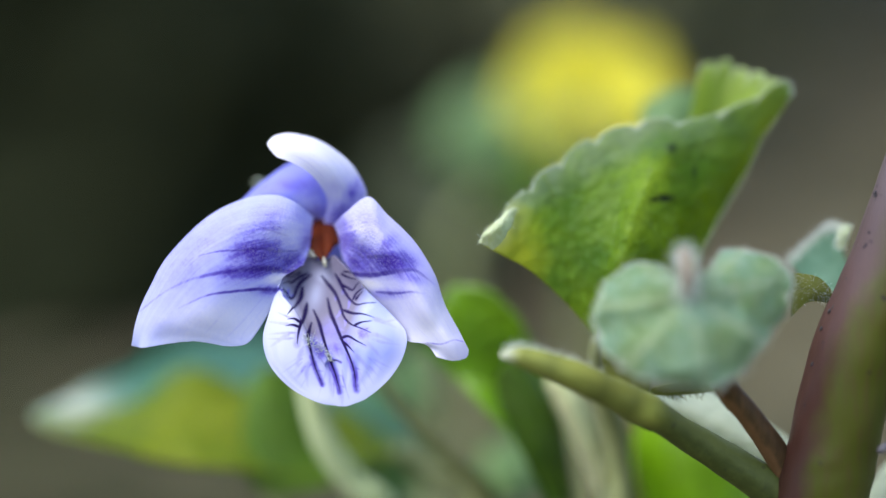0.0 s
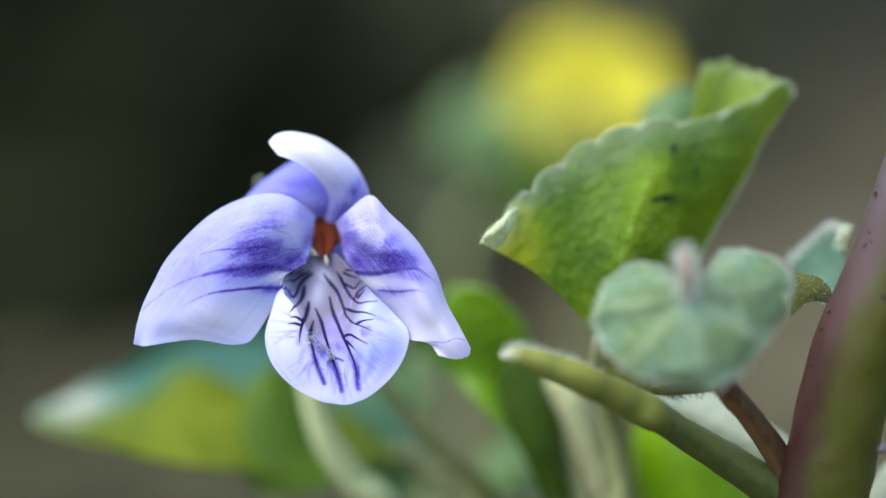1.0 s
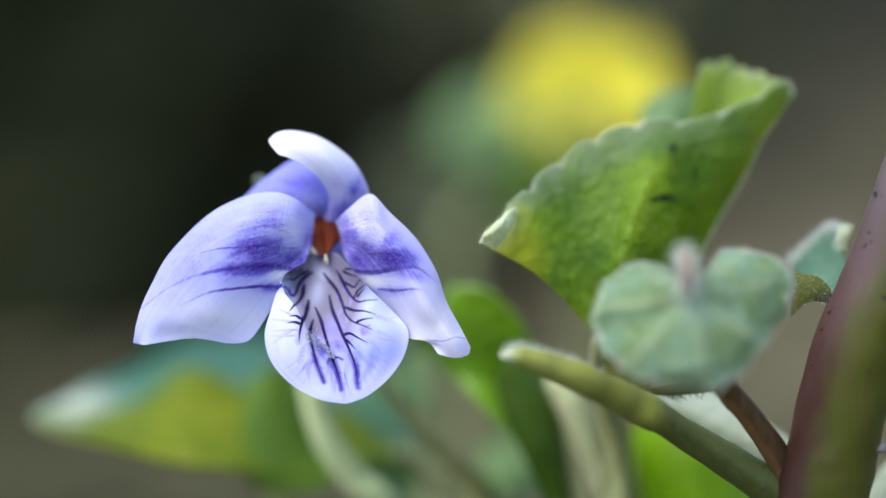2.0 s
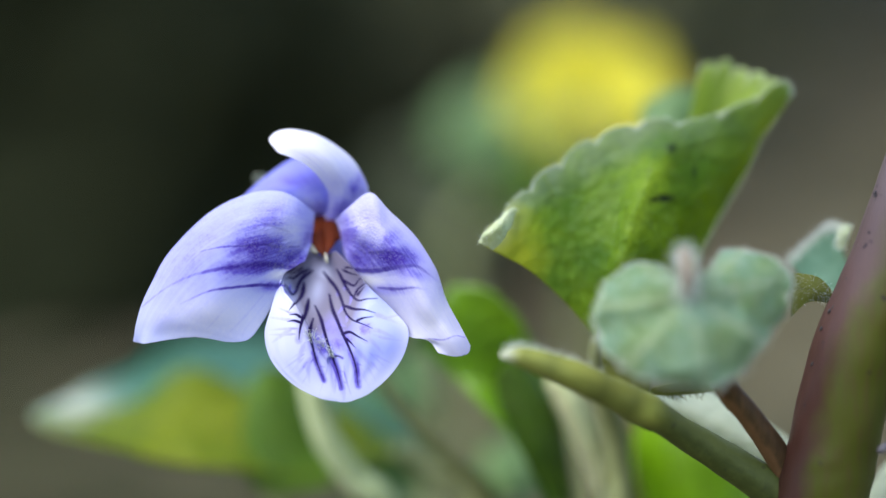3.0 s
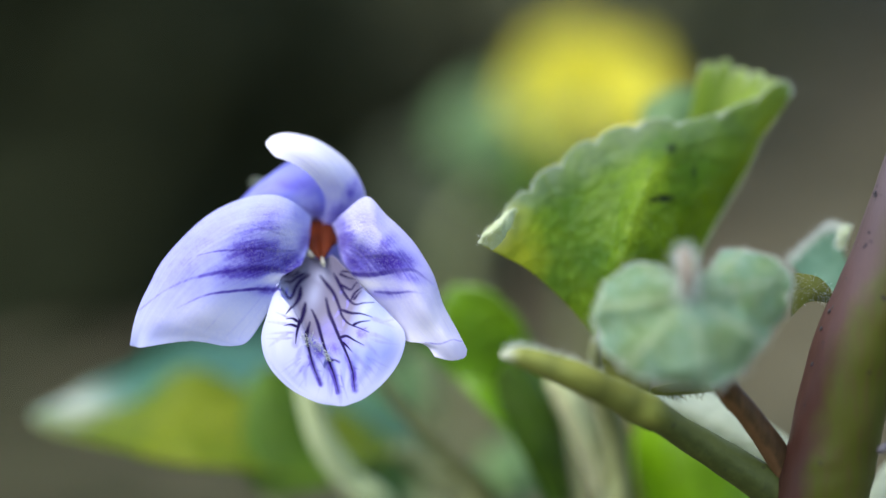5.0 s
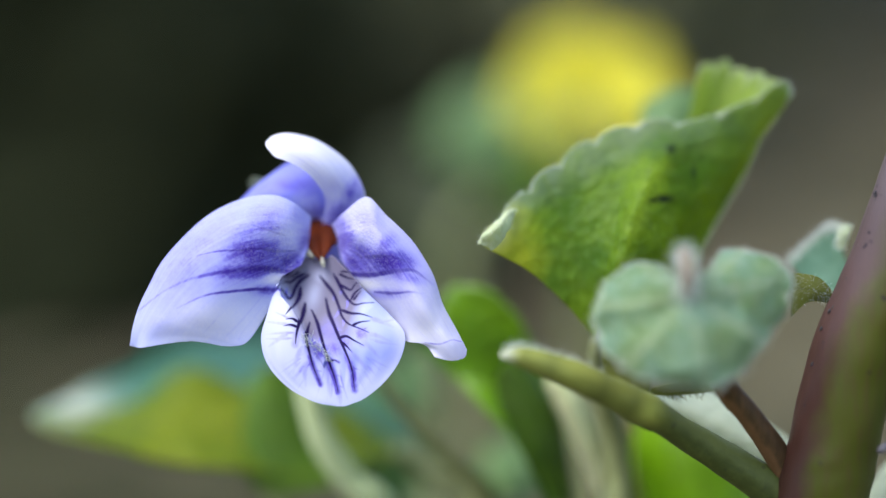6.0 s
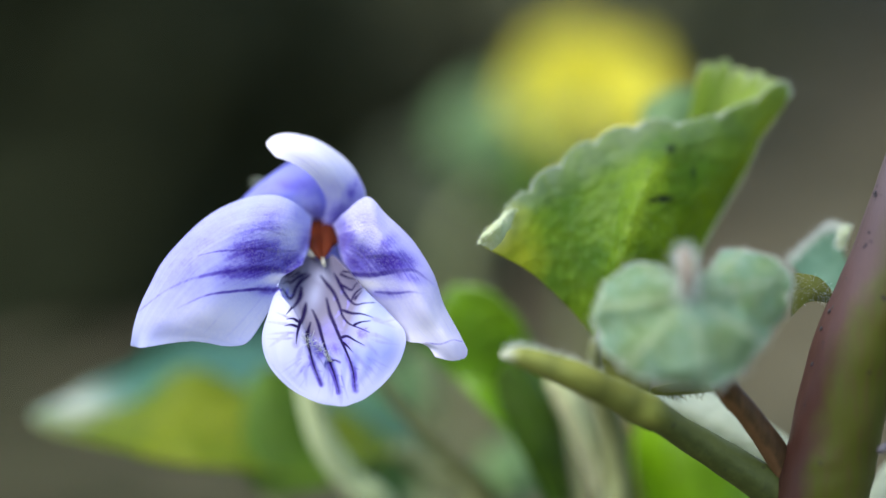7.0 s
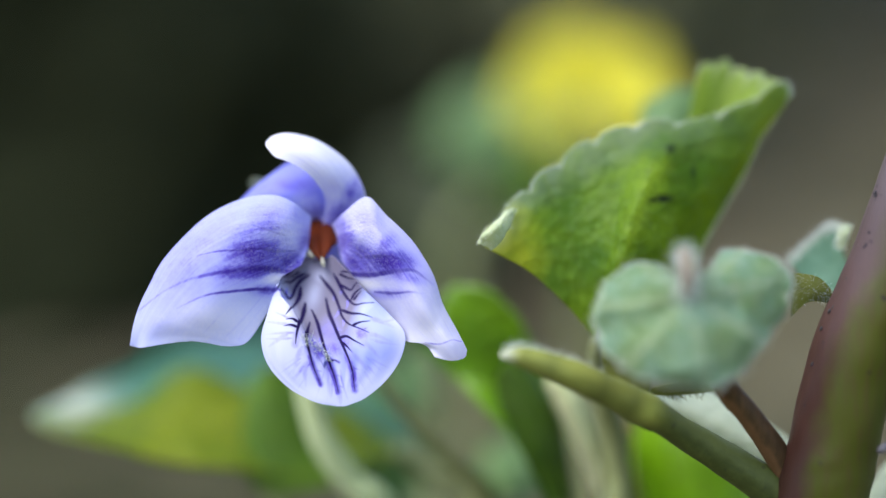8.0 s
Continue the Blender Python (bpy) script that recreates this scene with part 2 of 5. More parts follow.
ANTHER = plain_material("orange stamen scale", (0.125, 0.020, 0.002), (0.06, 0.009, 0.002), 700.0, 0.7, 0.0, 0.3, 0.00006, 0.15)
STIGMA = plain_material("pale stigma", (0.42, 0.41, 0.33), (0.34, 0.32, 0.27), 900.0, 0.4, 0.2)
SEPAL = plain_material("green sepal", (0.30, 0.42, 0.20), (0.20, 0.32, 0.12), 500.0, 0.5, 0.25)
SEPAL_PALE = plain_material("pale hairy sepal", (0.50, 0.54, 0.44), (0.38, 0.44, 0.34), 500.0, 0.6, 0.25)
YELLOW = plain_material("yellow petal", (0.96, 0.90, 0.11), (0.93, 0.84, 0.06), 200.0, 0.5, 0.4)
YELLOW_EYE = plain_material("deep yellow stamens", (0.80, 0.66, 0.03), (0.7, 0.55, 0.02), 900.0, 0.6, 0.2)
# near-black colour carries the wood's deep shade; SHRUB_MID is a lighter copy
SHRUB = plain_material("evergreen leaf with painted deep shade", (0.025, 0.029, 0.012), (0.037, 0.042, 0.018), 30.0, 0.8, 0.05, 0.3, 0.0002, 0.1)
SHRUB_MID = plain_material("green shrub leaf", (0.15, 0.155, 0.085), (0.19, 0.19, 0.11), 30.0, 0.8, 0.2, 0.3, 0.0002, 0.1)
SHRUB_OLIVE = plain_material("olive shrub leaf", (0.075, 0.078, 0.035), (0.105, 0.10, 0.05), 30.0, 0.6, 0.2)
BARK = plain_material("dark bark", (0.05, 0.042, 0.033), (0.09, 0.075, 0.06), 40.0, 0.9, 0.0, 0.8, 0.01)
LITTER = plain_material("dry leaf litter", (0.15, 0.126, 0.072), (0.21, 0.178, 0.112), 25.0, 0.8, 0.15)
GRASS = plain_material("low green herb", (0.035, 0.05, 0.016), (0.06, 0.075, 0.025), 30.0, 0.5, 0.3)
WART = plain_material("dark wart", (0.02, 0.016, 0.02), (0.035, 0.03, 0.035), 900.0, 0.7)
BUD = plain_material("grey bud scale", (0.13, 0.12, 0.15), (0.05, 0.045, 0.055), 1500.0, 0.5)
SOIL = soil_material()


# ---- modelling tools ----
def thing(name, at, label, category, group="", kind=""):
    ob = new(name)
    ob.location = Vector(at) * MM
    ob.empty_display_size = 0.004
    return tagged(ob, label, category, group, kind)


def base_of(ob):
    """The place of a thing, in millimetres, for a part at any depth."""
    spot = Vector((0, 0, 0))
    while ob:
        spot = spot + Vector(ob.location)
        ob = ob.parent
    return np.array(spot) / MM


def mesh_part(name, verts, faces, mat, parent=None, label="", pigment=None, kind="", flow=None):
    verts = np.asarray(verts, dtype=float)
    if parent:
        verts = verts - base_of(parent)
    me = bpy.data.meshes.new(name)
    me.from_pydata((verts * MM).tolist(), [], faces)
    me.shade_smooth()
    if pigment is not None:
        layer = me.attributes.new("pigment", "FLOAT_COLOR", "POINT")
        rgba = np.ones((len(verts), 4))
        rgba[:, :pigment.shape[1]] = pigment
        layer.data.foreach_set("color", rgba.ravel())
    if flow is not None:
        layer = me.attributes.new("flow", "FLOAT_VECTOR", "POINT")
        layer.data.foreach_set("vector", np.asarray(flow, dtype=float).ravel())
    me.materials.append(mat)
    ob = new(name, me)
    ob.parent = parent
    return tagged(ob, label, "", "", kind)


def curve(points, n):
    """A smooth curve through the points: n rows."""
    p = np.asarray(points, dtype=float)
    p = np.vstack([2 * p[0] - p[1], p, 2 * p[-1] - p[-2]])
    t = np.linspace(0, len(p) - 3 - 1e-9, n)
    i = t.astype(int)
    f = (t - i)[:, None]
    a, b, c, d = p[i], p[i + 1], p[i + 2], p[i + 3]
    return 0.5 * (2 * b + (c - a) * f + (2 * a - 5 * b + 4 * c - d) * f ** 2 + (3 * b - a - 3 * c + d) * f ** 3)


def loft(guides, nu, nv):
    """A sheet through guide curves. Rows run across the guides (nu), columns along them (nv)."""
    lines = np.array([curve(g, nv) for g in guides])
    return np.stack([curve(lines[:, j], nu) for j in range(nv)], axis=1)


def roll(sheet, scale, amount, seed=0.0):
    """Soft unevenness over a sheet, along its normals."""
    n = normals(sheet)
    out = sheet.copy()
    for i in range(sheet.shape[0]):
        for j in range(sheet.shape[1]):
            out[i, j] += n[i, j] * amount * noise.noise(Vector(sheet[i, j]) / scale + Vector((seed, seed, seed)))
    return out


def normals(sheet):
    """Unit normals, evened out so that pinched corners stay smooth."""
    n = np.cross(np.gradient(sheet, axis=0), np.gradient(sheet, axis=1))
    for _ in range(4):
        n = np.pad(n, ((1, 1), (1, 1), (0, 0)), mode="edge")
        n = (n[:-2, 1:-1] + n[2:, 1:-1] + n[1:-1, :-2] + n[1:-1, 2:] + 2 * n[1:-1, 1:-1]) / 6
    return n / np.maximum(np.linalg.norm(n, axis=2, keepdims=True), 1e-12)


def sheet_part(name, sheet, thick, mat, parent, label="", pigment=None):
    """A sheet with thickness, its front as given, and closed round the edge."""
    nu, nv = sheet.shape[:2]
    n = normals(sheet)
    if n[..., 1].mean() > 0:
        n = -n
    u = np.minimum(np.arange(nu), np.arange(nu)[::-1])[:, None]
    v = np.minimum(np.arange(nv), np.arange(nv)[::-1])[None, :]
    edge = np.clip(np.minimum(u, v) / 4.0, 0.25, 1.0)[..., None]
    verts = np.vstack([(sheet).reshape(-1, 3), (sheet - n * thick * edge).reshape(-1, 3)])
    i, j = np.meshgrid(np.arange(nu - 1), np.arange(nv - 1), indexing="ij")
    a = (i * nv + j).ravel()
    quads = np.stack([a, a + nv, a + nv + 1, a + 1], 1)
    m = nu * nv
    faces = np.vstack([quads, quads[:, ::-1] + m])
    ring = ([k for k in range(nv)] + [k * nv + nv - 1 for k in range(1, nu)]
            + [(nu - 1) * nv + k for k in range(nv - 2, -1, -1)] + [k * nv for k in range(nu - 2, 0, -1)])
    rim = [(ring[k], ring[(k + 1) % len(ring)], ring[(k + 1) % len(ring)] + m, ring[k] + m) for k in range(len(ring))]
    if pigment is not None:
        pigment = np.vstack([pigment.reshape(-1, pigment.shape[2])] * 2)
    across, along = np.meshgrid(np.linspace(0, 1, nu), np.linspace(0, 1, nv), indexing="ij")
    flow = np.stack([across, along, along * 0], 2).reshape(-1, 3)
    ob = mesh_part(name, verts, faces.tolist() + rim, mat, parent, label, pigment, "", np.vstack([flow, flow]))
    bm = bmesh.new()
    bm.from_mesh(ob.data)
    bmesh.ops.recalc_face_normals(bm, faces=bm.faces)
    bm.to_mesh(ob.data)
    bm.free()
    return ob


def tube_data(points, radii, sides=20, steps=0, flat=1.0, rough=0.0):
    """Vertices, faces and pigment of a tapered tube. R of the pigment: 1 to its left side, 0 to its right."""
    steps = steps or 8 * len(points)
    c = curve(points, steps)
    r = curve([(x, 0, 0) for x in radii], steps)[:, 0]
    t = np.gradient(c, axis=0)
    t /= np.linalg.norm(t, axis=1, keepdims=True)
    ref = np.array((-1.0, 0.0, 0.0)) if abs(t[:, 0]).mean() < 0.75 else np.array((0.0, 0.0, 1.0))
    a = ref - t * (t @ ref)[:, None]
    a /= np.linalg.norm(a, axis=1, keepdims=True)
    b = np.cross(t, a)
    ang = np.linspace(0, 2 * math.pi, sides, endpoint=False)
    verts, pig = [], []
    for k in range(steps):
        for w in ang:
            wob = 1 + rough * noise.noise(Vector((math.cos(w) * 2, math.sin(w) * 2, k * 0.22)))
            verts.append(c[k] + r[k] * wob * (math.cos(w) * a[k] + flat * math.sin(w) * b[k]))
            pig.append((0.5 + 0.5 * math.cos(w), 0, 0))
    faces = [(k * sides + w, k * sides + (w + 1) % sides, (k + 1) * sides + (w + 1) % sides, (k + 1) * sides + w)
             for k in range(steps - 1) for w in range(sides)]
    faces.append(tuple(range(sides))[::-1])
    faces.append(tuple((steps - 1) * sides + w for w in range(sides)))
    return np.array(verts), faces, np.array(pig)


def tube(name, points, radii, mat, parent, label="", sides=20, steps=0, flat=1.0, rough=0.06, nodes=(), dry_end=0.0):
    v, f, p = tube_data(points, radii, sides, steps, flat, rough)
    for spot, size, strength in nodes:
        d = np.linalg.norm(v - np.array(spot), axis=1)
        p[:, 1] = np.maximum(p[:, 1], strength * np.exp(-(d / size) ** 2))
    if dry_end:
        d = np.linalg.norm(v - np.array(points[0]), axis=1)
        p[:, 2] = np.clip(1.25 - d / dry_end, 0, 1)
    return mesh_part(name, v, f, mat, parent, label, p)


def hairs(name, spots, ways, length, thick, parent, seed, label="", mat=None, droop=0.3):
    """Fine tapered hairs, each a bent three-sided spike."""
    rnd = random.Random(seed)
    verts, faces = [], []
    for s, w in zip(spots, ways):
        w = Vector(w) + Vector((rnd.gauss(0, 0.28), rnd.gauss(0, 0.28), rnd.gauss(0, 0.28)))
        w.normalize()
        side = w.orthogonal().normalized()
        other = w.cross(side)
        l = length * rnd.uniform(0.55, 1.25)
        bend = Vector((rnd.gauss(0, droop), rnd.gauss(0, droop), rnd.gauss(0, droop) - droop * 0.3)) * l
        n = len(verts)
        s = Vector(s)
        for step, width in ((0.0, 1.0), (0.55, 0.7)):
            mid = s + w * (l * step) + bend * step * step
            for k in range(3):
                q = k * 2.0944
                verts.append(mid + (side * math.cos(q) + other * math.sin(q)) * thick * width)
        verts.append(s + w * l + bend)
        for k in range(3):
            m = (k + 1) % 3
            faces.append((n + k, n + m, n + 3 + m, n + 3 + k))
            faces.append((n + 3 + k, n + 3 + m, n + 6))
    return mesh_part(name, np.array(verts), faces, mat or HAIR, parent, label, None, "stuff")


def sheet_hairs(name, sheet, count, length, thick, parent, seed, facing=-1.0, rows=None, label=""):
    """Hairs over a sheet, or along some of its rows or edge."""
    rnd = random.Random(seed)
    n = normals(sheet)
    if n[..., 1].mean() * facing < 0:
        n = -n
    nu, nv = sheet.shape[:2]
    spots, ways = [], []
    for _ in range(count):
        i = rnd.randrange(nu)
        j = rnd.randrange(nv) if rows is None else nv - 1 - int(rows * rnd.random() ** 2)
        spots.append(sheet[i, j])
        ways.append(n[i, j] if rows is None else n[i, j] * 0.4 + (sheet[i, nv - 1] - sheet[i, nv - 4]) / max(1e-6, np.linalg.norm(sheet[i, nv - 1] - sheet[i, nv - 4])))
    return hairs(name, spots, ways, length, thick, parent, seed, label)


def near_line(sheet, line, width, taper=0.35, fade=0.0):
    """1 on a vein drawn through (x, z) points, falling to 0 at its width; it thins towards its end."""
    fine = curve([(x, z, 0) for x, z in line], 26)[:, :2]
    x, z = sheet[..., 0], sheet[..., 2]
    best = np.full(x.shape, 1e9)
    along = np.zeros(x.shape)
    for k in range(len(fine) - 1):
        a, b = fine[k], fine[k + 1]
        d = b - a
        f = np.clip(((x - a[0]) * d[0] + (z - a[1]) * d[1]) / max(1e-9, d @ d), 0, 1)
        dist = np.hypot(x - a[0] - f * d[0], z - a[1] - f * d[1])
        w = width * (1 - (1 - taper) * (k + f) / (len(fine) - 1)) * np.minimum(1.0, 0.4 + (k + f) / 7.0)
        along = np.where(dist / w < best, (k + f) / (len(fine) - 1), along)
        best = np.minimum(best, dist / w)
    return np.clip(1.5 - best, 0, 1) * (1 - fade * along ** 2)


def blob(sheet, spot, rx, rz, turn=0.0):
    x, z = sheet[..., 0] - spot[0], sheet[..., 2] - spot[1]
    c, s = math.cos(radians(turn)), math.sin(radians(turn))
    return np.exp(-((x * c + z * s) / rx) ** 2 - ((z * c - x * s) / rz) ** 2)


def faint_veins(sheet, count, seed, first=0.25, last=0.97, width=0.006, strength=0.3):
    """Fine wavering lines that fan out over a petal, some of them forking near the margin."""
    rnd = random.Random(seed)
    nu, nv = sheet.shape[:2]
    u = np.linspace(0, 1, nu)[:, None]
    v = np.linspace(0, 1, nv)[None, :]
    out = np.zeros((nu, nv))
    for k in range(count):
        at = (k + rnd.uniform(0.2, 0.8)) / count
        a, b, c = rnd.uniform(2, 6), rnd.uniform(0, 6.28), rnd.uniform(0.003, 0.010)
        begin = first + rnd.uniform(-0.1, 0.25)
        end = last - rnd.uniform(0.0, 0.14)
        path = at + c * np.sin(a * v * 3 + b)
        gate = np.clip((v - begin) / 0.12, 0, 1) * np.clip((end - v) / 0.15, 0, 1)
        out = np.maximum(out, gate * rnd.uniform(0.5, 1.0) * np.clip(1.4 - np.abs(u - path) / width, 0, 1))
        fork = begin + rnd.uniform(0.2, 0.45)
        lean = rnd.choice((-1, 1)) * rnd.uniform(0.10, 0.22)
        path2 = path + lean * np.clip(v - fork, 0, 1)
        gate2 = (v > fork) * np.clip((end - v) / 0.15, 0, 1)
        out = np.maximum(out, gate2 * rnd.uniform(0.4, 0.8) * np.clip(1.4 - np.abs(u - path2) / (width * 0.8), 0, 1))
    return out * strength


def frayed(sheet, amount, seed):
    """A slightly uneven petal margin."""
    out = sheet.copy()
    nu, nv = sheet.shape[:2]
    for i in range(nu):
        way = sheet[i, -1] - sheet[i, -8]
        way /= max(1e-6, np.linalg.norm(way))
        n = noise.noise(Vector((i * 0.16, seed, 0))) + 0.5 * noise.noise(Vector((i * 0.45, seed, 5)))
        for j in range(nv - 14, nv):
            g = (j - nv + 14) / 13.0
            out[i, j] += way * amount * n * g * g * min(1.0, (nu - 1 - i) / 25.0, i / 25.0)
    return out


def nearer(points, share):
    """Draws points in towards the place of the viewer by a share of their distance."""
    eye = np.array(EYE) / MM
    return eye + (points - eye) * share


def no_pigment(sheet):
    return np.zeros((*sheet.shape[:2], 3))


# ---- the large setting ----
def ground_height(x, y):
    """Level woodland floor that rises to a low bank ahead on the right."""
    d = math.hypot(x, y)
    z = 0.006 * noise.noise(Vector((x * 5, y * 5, 0))) + 0.05 * noise.noise(Vector((x * 0.5, y * 0.5, 3))) * min(1, d / 1.5)
    side = max(0.0, min(1.0, (x / max(0.5, y) + 0.03) / 0.16))
    away = max(0.0, min(1.0, (y - 0.5) / 2.2))
    return z - 0.002 + 0.34 * side * side * (3 - 2 * side) * away * away * (3 - 2 * away)


def ground():
    n = 150
    line = np.linspace(-1, 1, n)
    grid = np.sign(line) * np.abs(line) ** 3 * 60.0
    verts = [(x, y, ground_height(x, y)) for y in grid for x in grid]
    faces = [(j * n + i, j * n + i + 1, (j + 1) * n + i + 1, (j + 1) * n + i) for j in range(n - 1) for i in range(n - 1)]
    ob = mesh_part("ground", np.array(verts) / MM, faces, SOIL)
    return tagged(ob, "brown woodland soil strewn with dry leaves", "ground", "", "structure")


def leaf_scatter(name, count, place, size, mat, seed, label, category):
    """Many small bent leaves in one mesh. place(rnd): a spot and a normal in metres."""
    rnd = random.Random(seed)
    verts, faces = [], []
    for _ in range(count):
        spot, up = place(rnd)
        up = Vector(up).normalized()
        a = up.orthogonal().normalized()
        a.rotate(Matrix.Rotation(rnd.uniform(0, 6.28), 3, up))
        b = up.cross(a)
        s = size * rnd.uniform(0.6, 1.4)
        n = len(verts)
        for u, w, h in ((-1, 0, 0), (-0.4, 0.42, 0.16), (0.3, 0.40, 0.18), (1, 0, 0.1), (0.3, -0.40, 0.18), (-0.4, -0.42, 0.16), (-0.4, 0, 0), (0.3, 0, 0.02)):
            verts.append(Vector(spot) + a * u * s + b * w * s + up * h * s)
        for f in ((0, 6, 1), (6, 7, 2, 1), (7, 3, 2), (0, 5, 6), (6, 5, 4, 7), (7, 4, 3)):
            faces.append(tuple(n + k for k in f))
    ob = mesh_part(name, np.array(verts) / MM, faces, mat)
    return tagged(ob, label, category, "", "stuff")


def shrub(at, width, height, leaves, size, mat, seed, label):
    """A leafy bush: woody stems from one foot and a crown of many single leaves in uneven clumps."""
    rnd = random.Random(seed)
    foot = ground_height(*at)
    ob = thing("shrub", np.array((at[0], at[1], foot)) / MM, label, "shrub", "shrubs at the wood's edge")
    clumps = []
    for k in range(9):
        q = rnd.uniform(0, 6.28)
        r = width * 0.5 * rnd.uniform(0.15, 0.85)
        tip = (at[0] + r * math.cos(q), at[1] + r * math.sin(q), foot + height * rnd.uniform(0.35, 0.92))
        mid = (at[0] + r * 0.3 * math.cos(q), at[1] + r * 0.3 * math.sin(q), foot + (tip[2] - foot) * 0.5)
        tube("branch", [np.array(p) / MM for p in ((at[0], at[1], foot - 0.02), mid, tip)], (14, 9, 3), BARK, ob, "", 7, 10, 1.0, 0.2)
        clumps.append((tip, width * rnd.uniform(0.22, 0.36)))
    for k in range(8):
        q = rnd.uniform(0, 6.28)
        r = width * 0.45 * rnd.random()
        clumps.append(((at[0] + r * math.cos(q), at[1] + r * math.sin(q), foot + height * rnd.uniform(0.12, 0.6)), width * 0.28))

    def place(g):
        c, s = clumps[g.randrange(len(clumps))]
        d = Vector((g.gauss(0, 1), g.gauss(0, 1), g.gauss(0, 1)))
        d = d.normalized() * s * g.random() ** 0.5
        spot = Vector(c) + d
        spot.z = max(foot + 0.01, spot.z)
        return spot, d.normalized() + Vector((0, 0, 0.6)) + Vector((g.gauss(0, 0.4), g.gauss(0, 0.4), g.gauss(0, 0.3)))

    crown = leaf_scatter("crown", leaves, place, size, mat, seed + 1, "", "")
    crown.data.transform(Matrix.Translation(-ob.location))
    crown.parent = ob
    return ob


def far_place():
    ground()
    def strewn(x0, x1, y0, y1, bias):
        def place(g):
            x = (x0 + x1) / 2 + g.gauss(0, 0.3) * (x1 - x0)
            y = y0 + abs(g.gauss(0, 0.5)) * (y1 - y0) * bias + g.uniform(-0.08, 0.08)
            return (x, y, ground_height(x, y) + 0.008), (g.gauss(0, 0.35), g.gauss(0, 0.35), 1)
        return place

    leaf_scatter("leaf_litter", 4500, strewn(-1.4, 1.6, 0.25, 3.2, 1.3), 0.022, LITTER, 5, "curled dry brown leaves lying on the soil", "leaf litter")
    leaf_scatter("ground_cover", 2600, strewn(-0.95, -0.1, 0.4, 1.1, 1.0), 0.018, GRASS, 6, "low dark green herbs covering the soil", "ground cover")
    dark = "dense evergreen shrub, its shade set by leaf colour"
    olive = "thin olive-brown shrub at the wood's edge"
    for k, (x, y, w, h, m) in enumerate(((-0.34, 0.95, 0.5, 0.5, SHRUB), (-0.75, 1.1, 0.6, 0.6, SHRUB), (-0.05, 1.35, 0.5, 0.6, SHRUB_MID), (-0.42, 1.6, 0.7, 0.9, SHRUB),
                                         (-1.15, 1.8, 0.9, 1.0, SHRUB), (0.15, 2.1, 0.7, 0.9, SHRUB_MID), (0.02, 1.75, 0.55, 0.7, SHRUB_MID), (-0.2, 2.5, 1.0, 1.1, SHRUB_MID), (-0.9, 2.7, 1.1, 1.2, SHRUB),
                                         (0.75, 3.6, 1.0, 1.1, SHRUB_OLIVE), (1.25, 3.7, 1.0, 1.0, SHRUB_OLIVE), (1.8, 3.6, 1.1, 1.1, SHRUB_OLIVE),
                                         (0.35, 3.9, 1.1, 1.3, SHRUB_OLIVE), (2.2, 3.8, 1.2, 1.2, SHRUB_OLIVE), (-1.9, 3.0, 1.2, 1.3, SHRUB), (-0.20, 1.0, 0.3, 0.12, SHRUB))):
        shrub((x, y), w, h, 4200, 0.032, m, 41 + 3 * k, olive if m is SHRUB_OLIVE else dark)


far_place()


# ---- the violet flower ----
FOOT = (-5.06, 20.00, -10.54)
flower = thing("violet_flower", FOOT, "pale lavender violet flower with dark-veined lower petal on a green stalk", "flower")


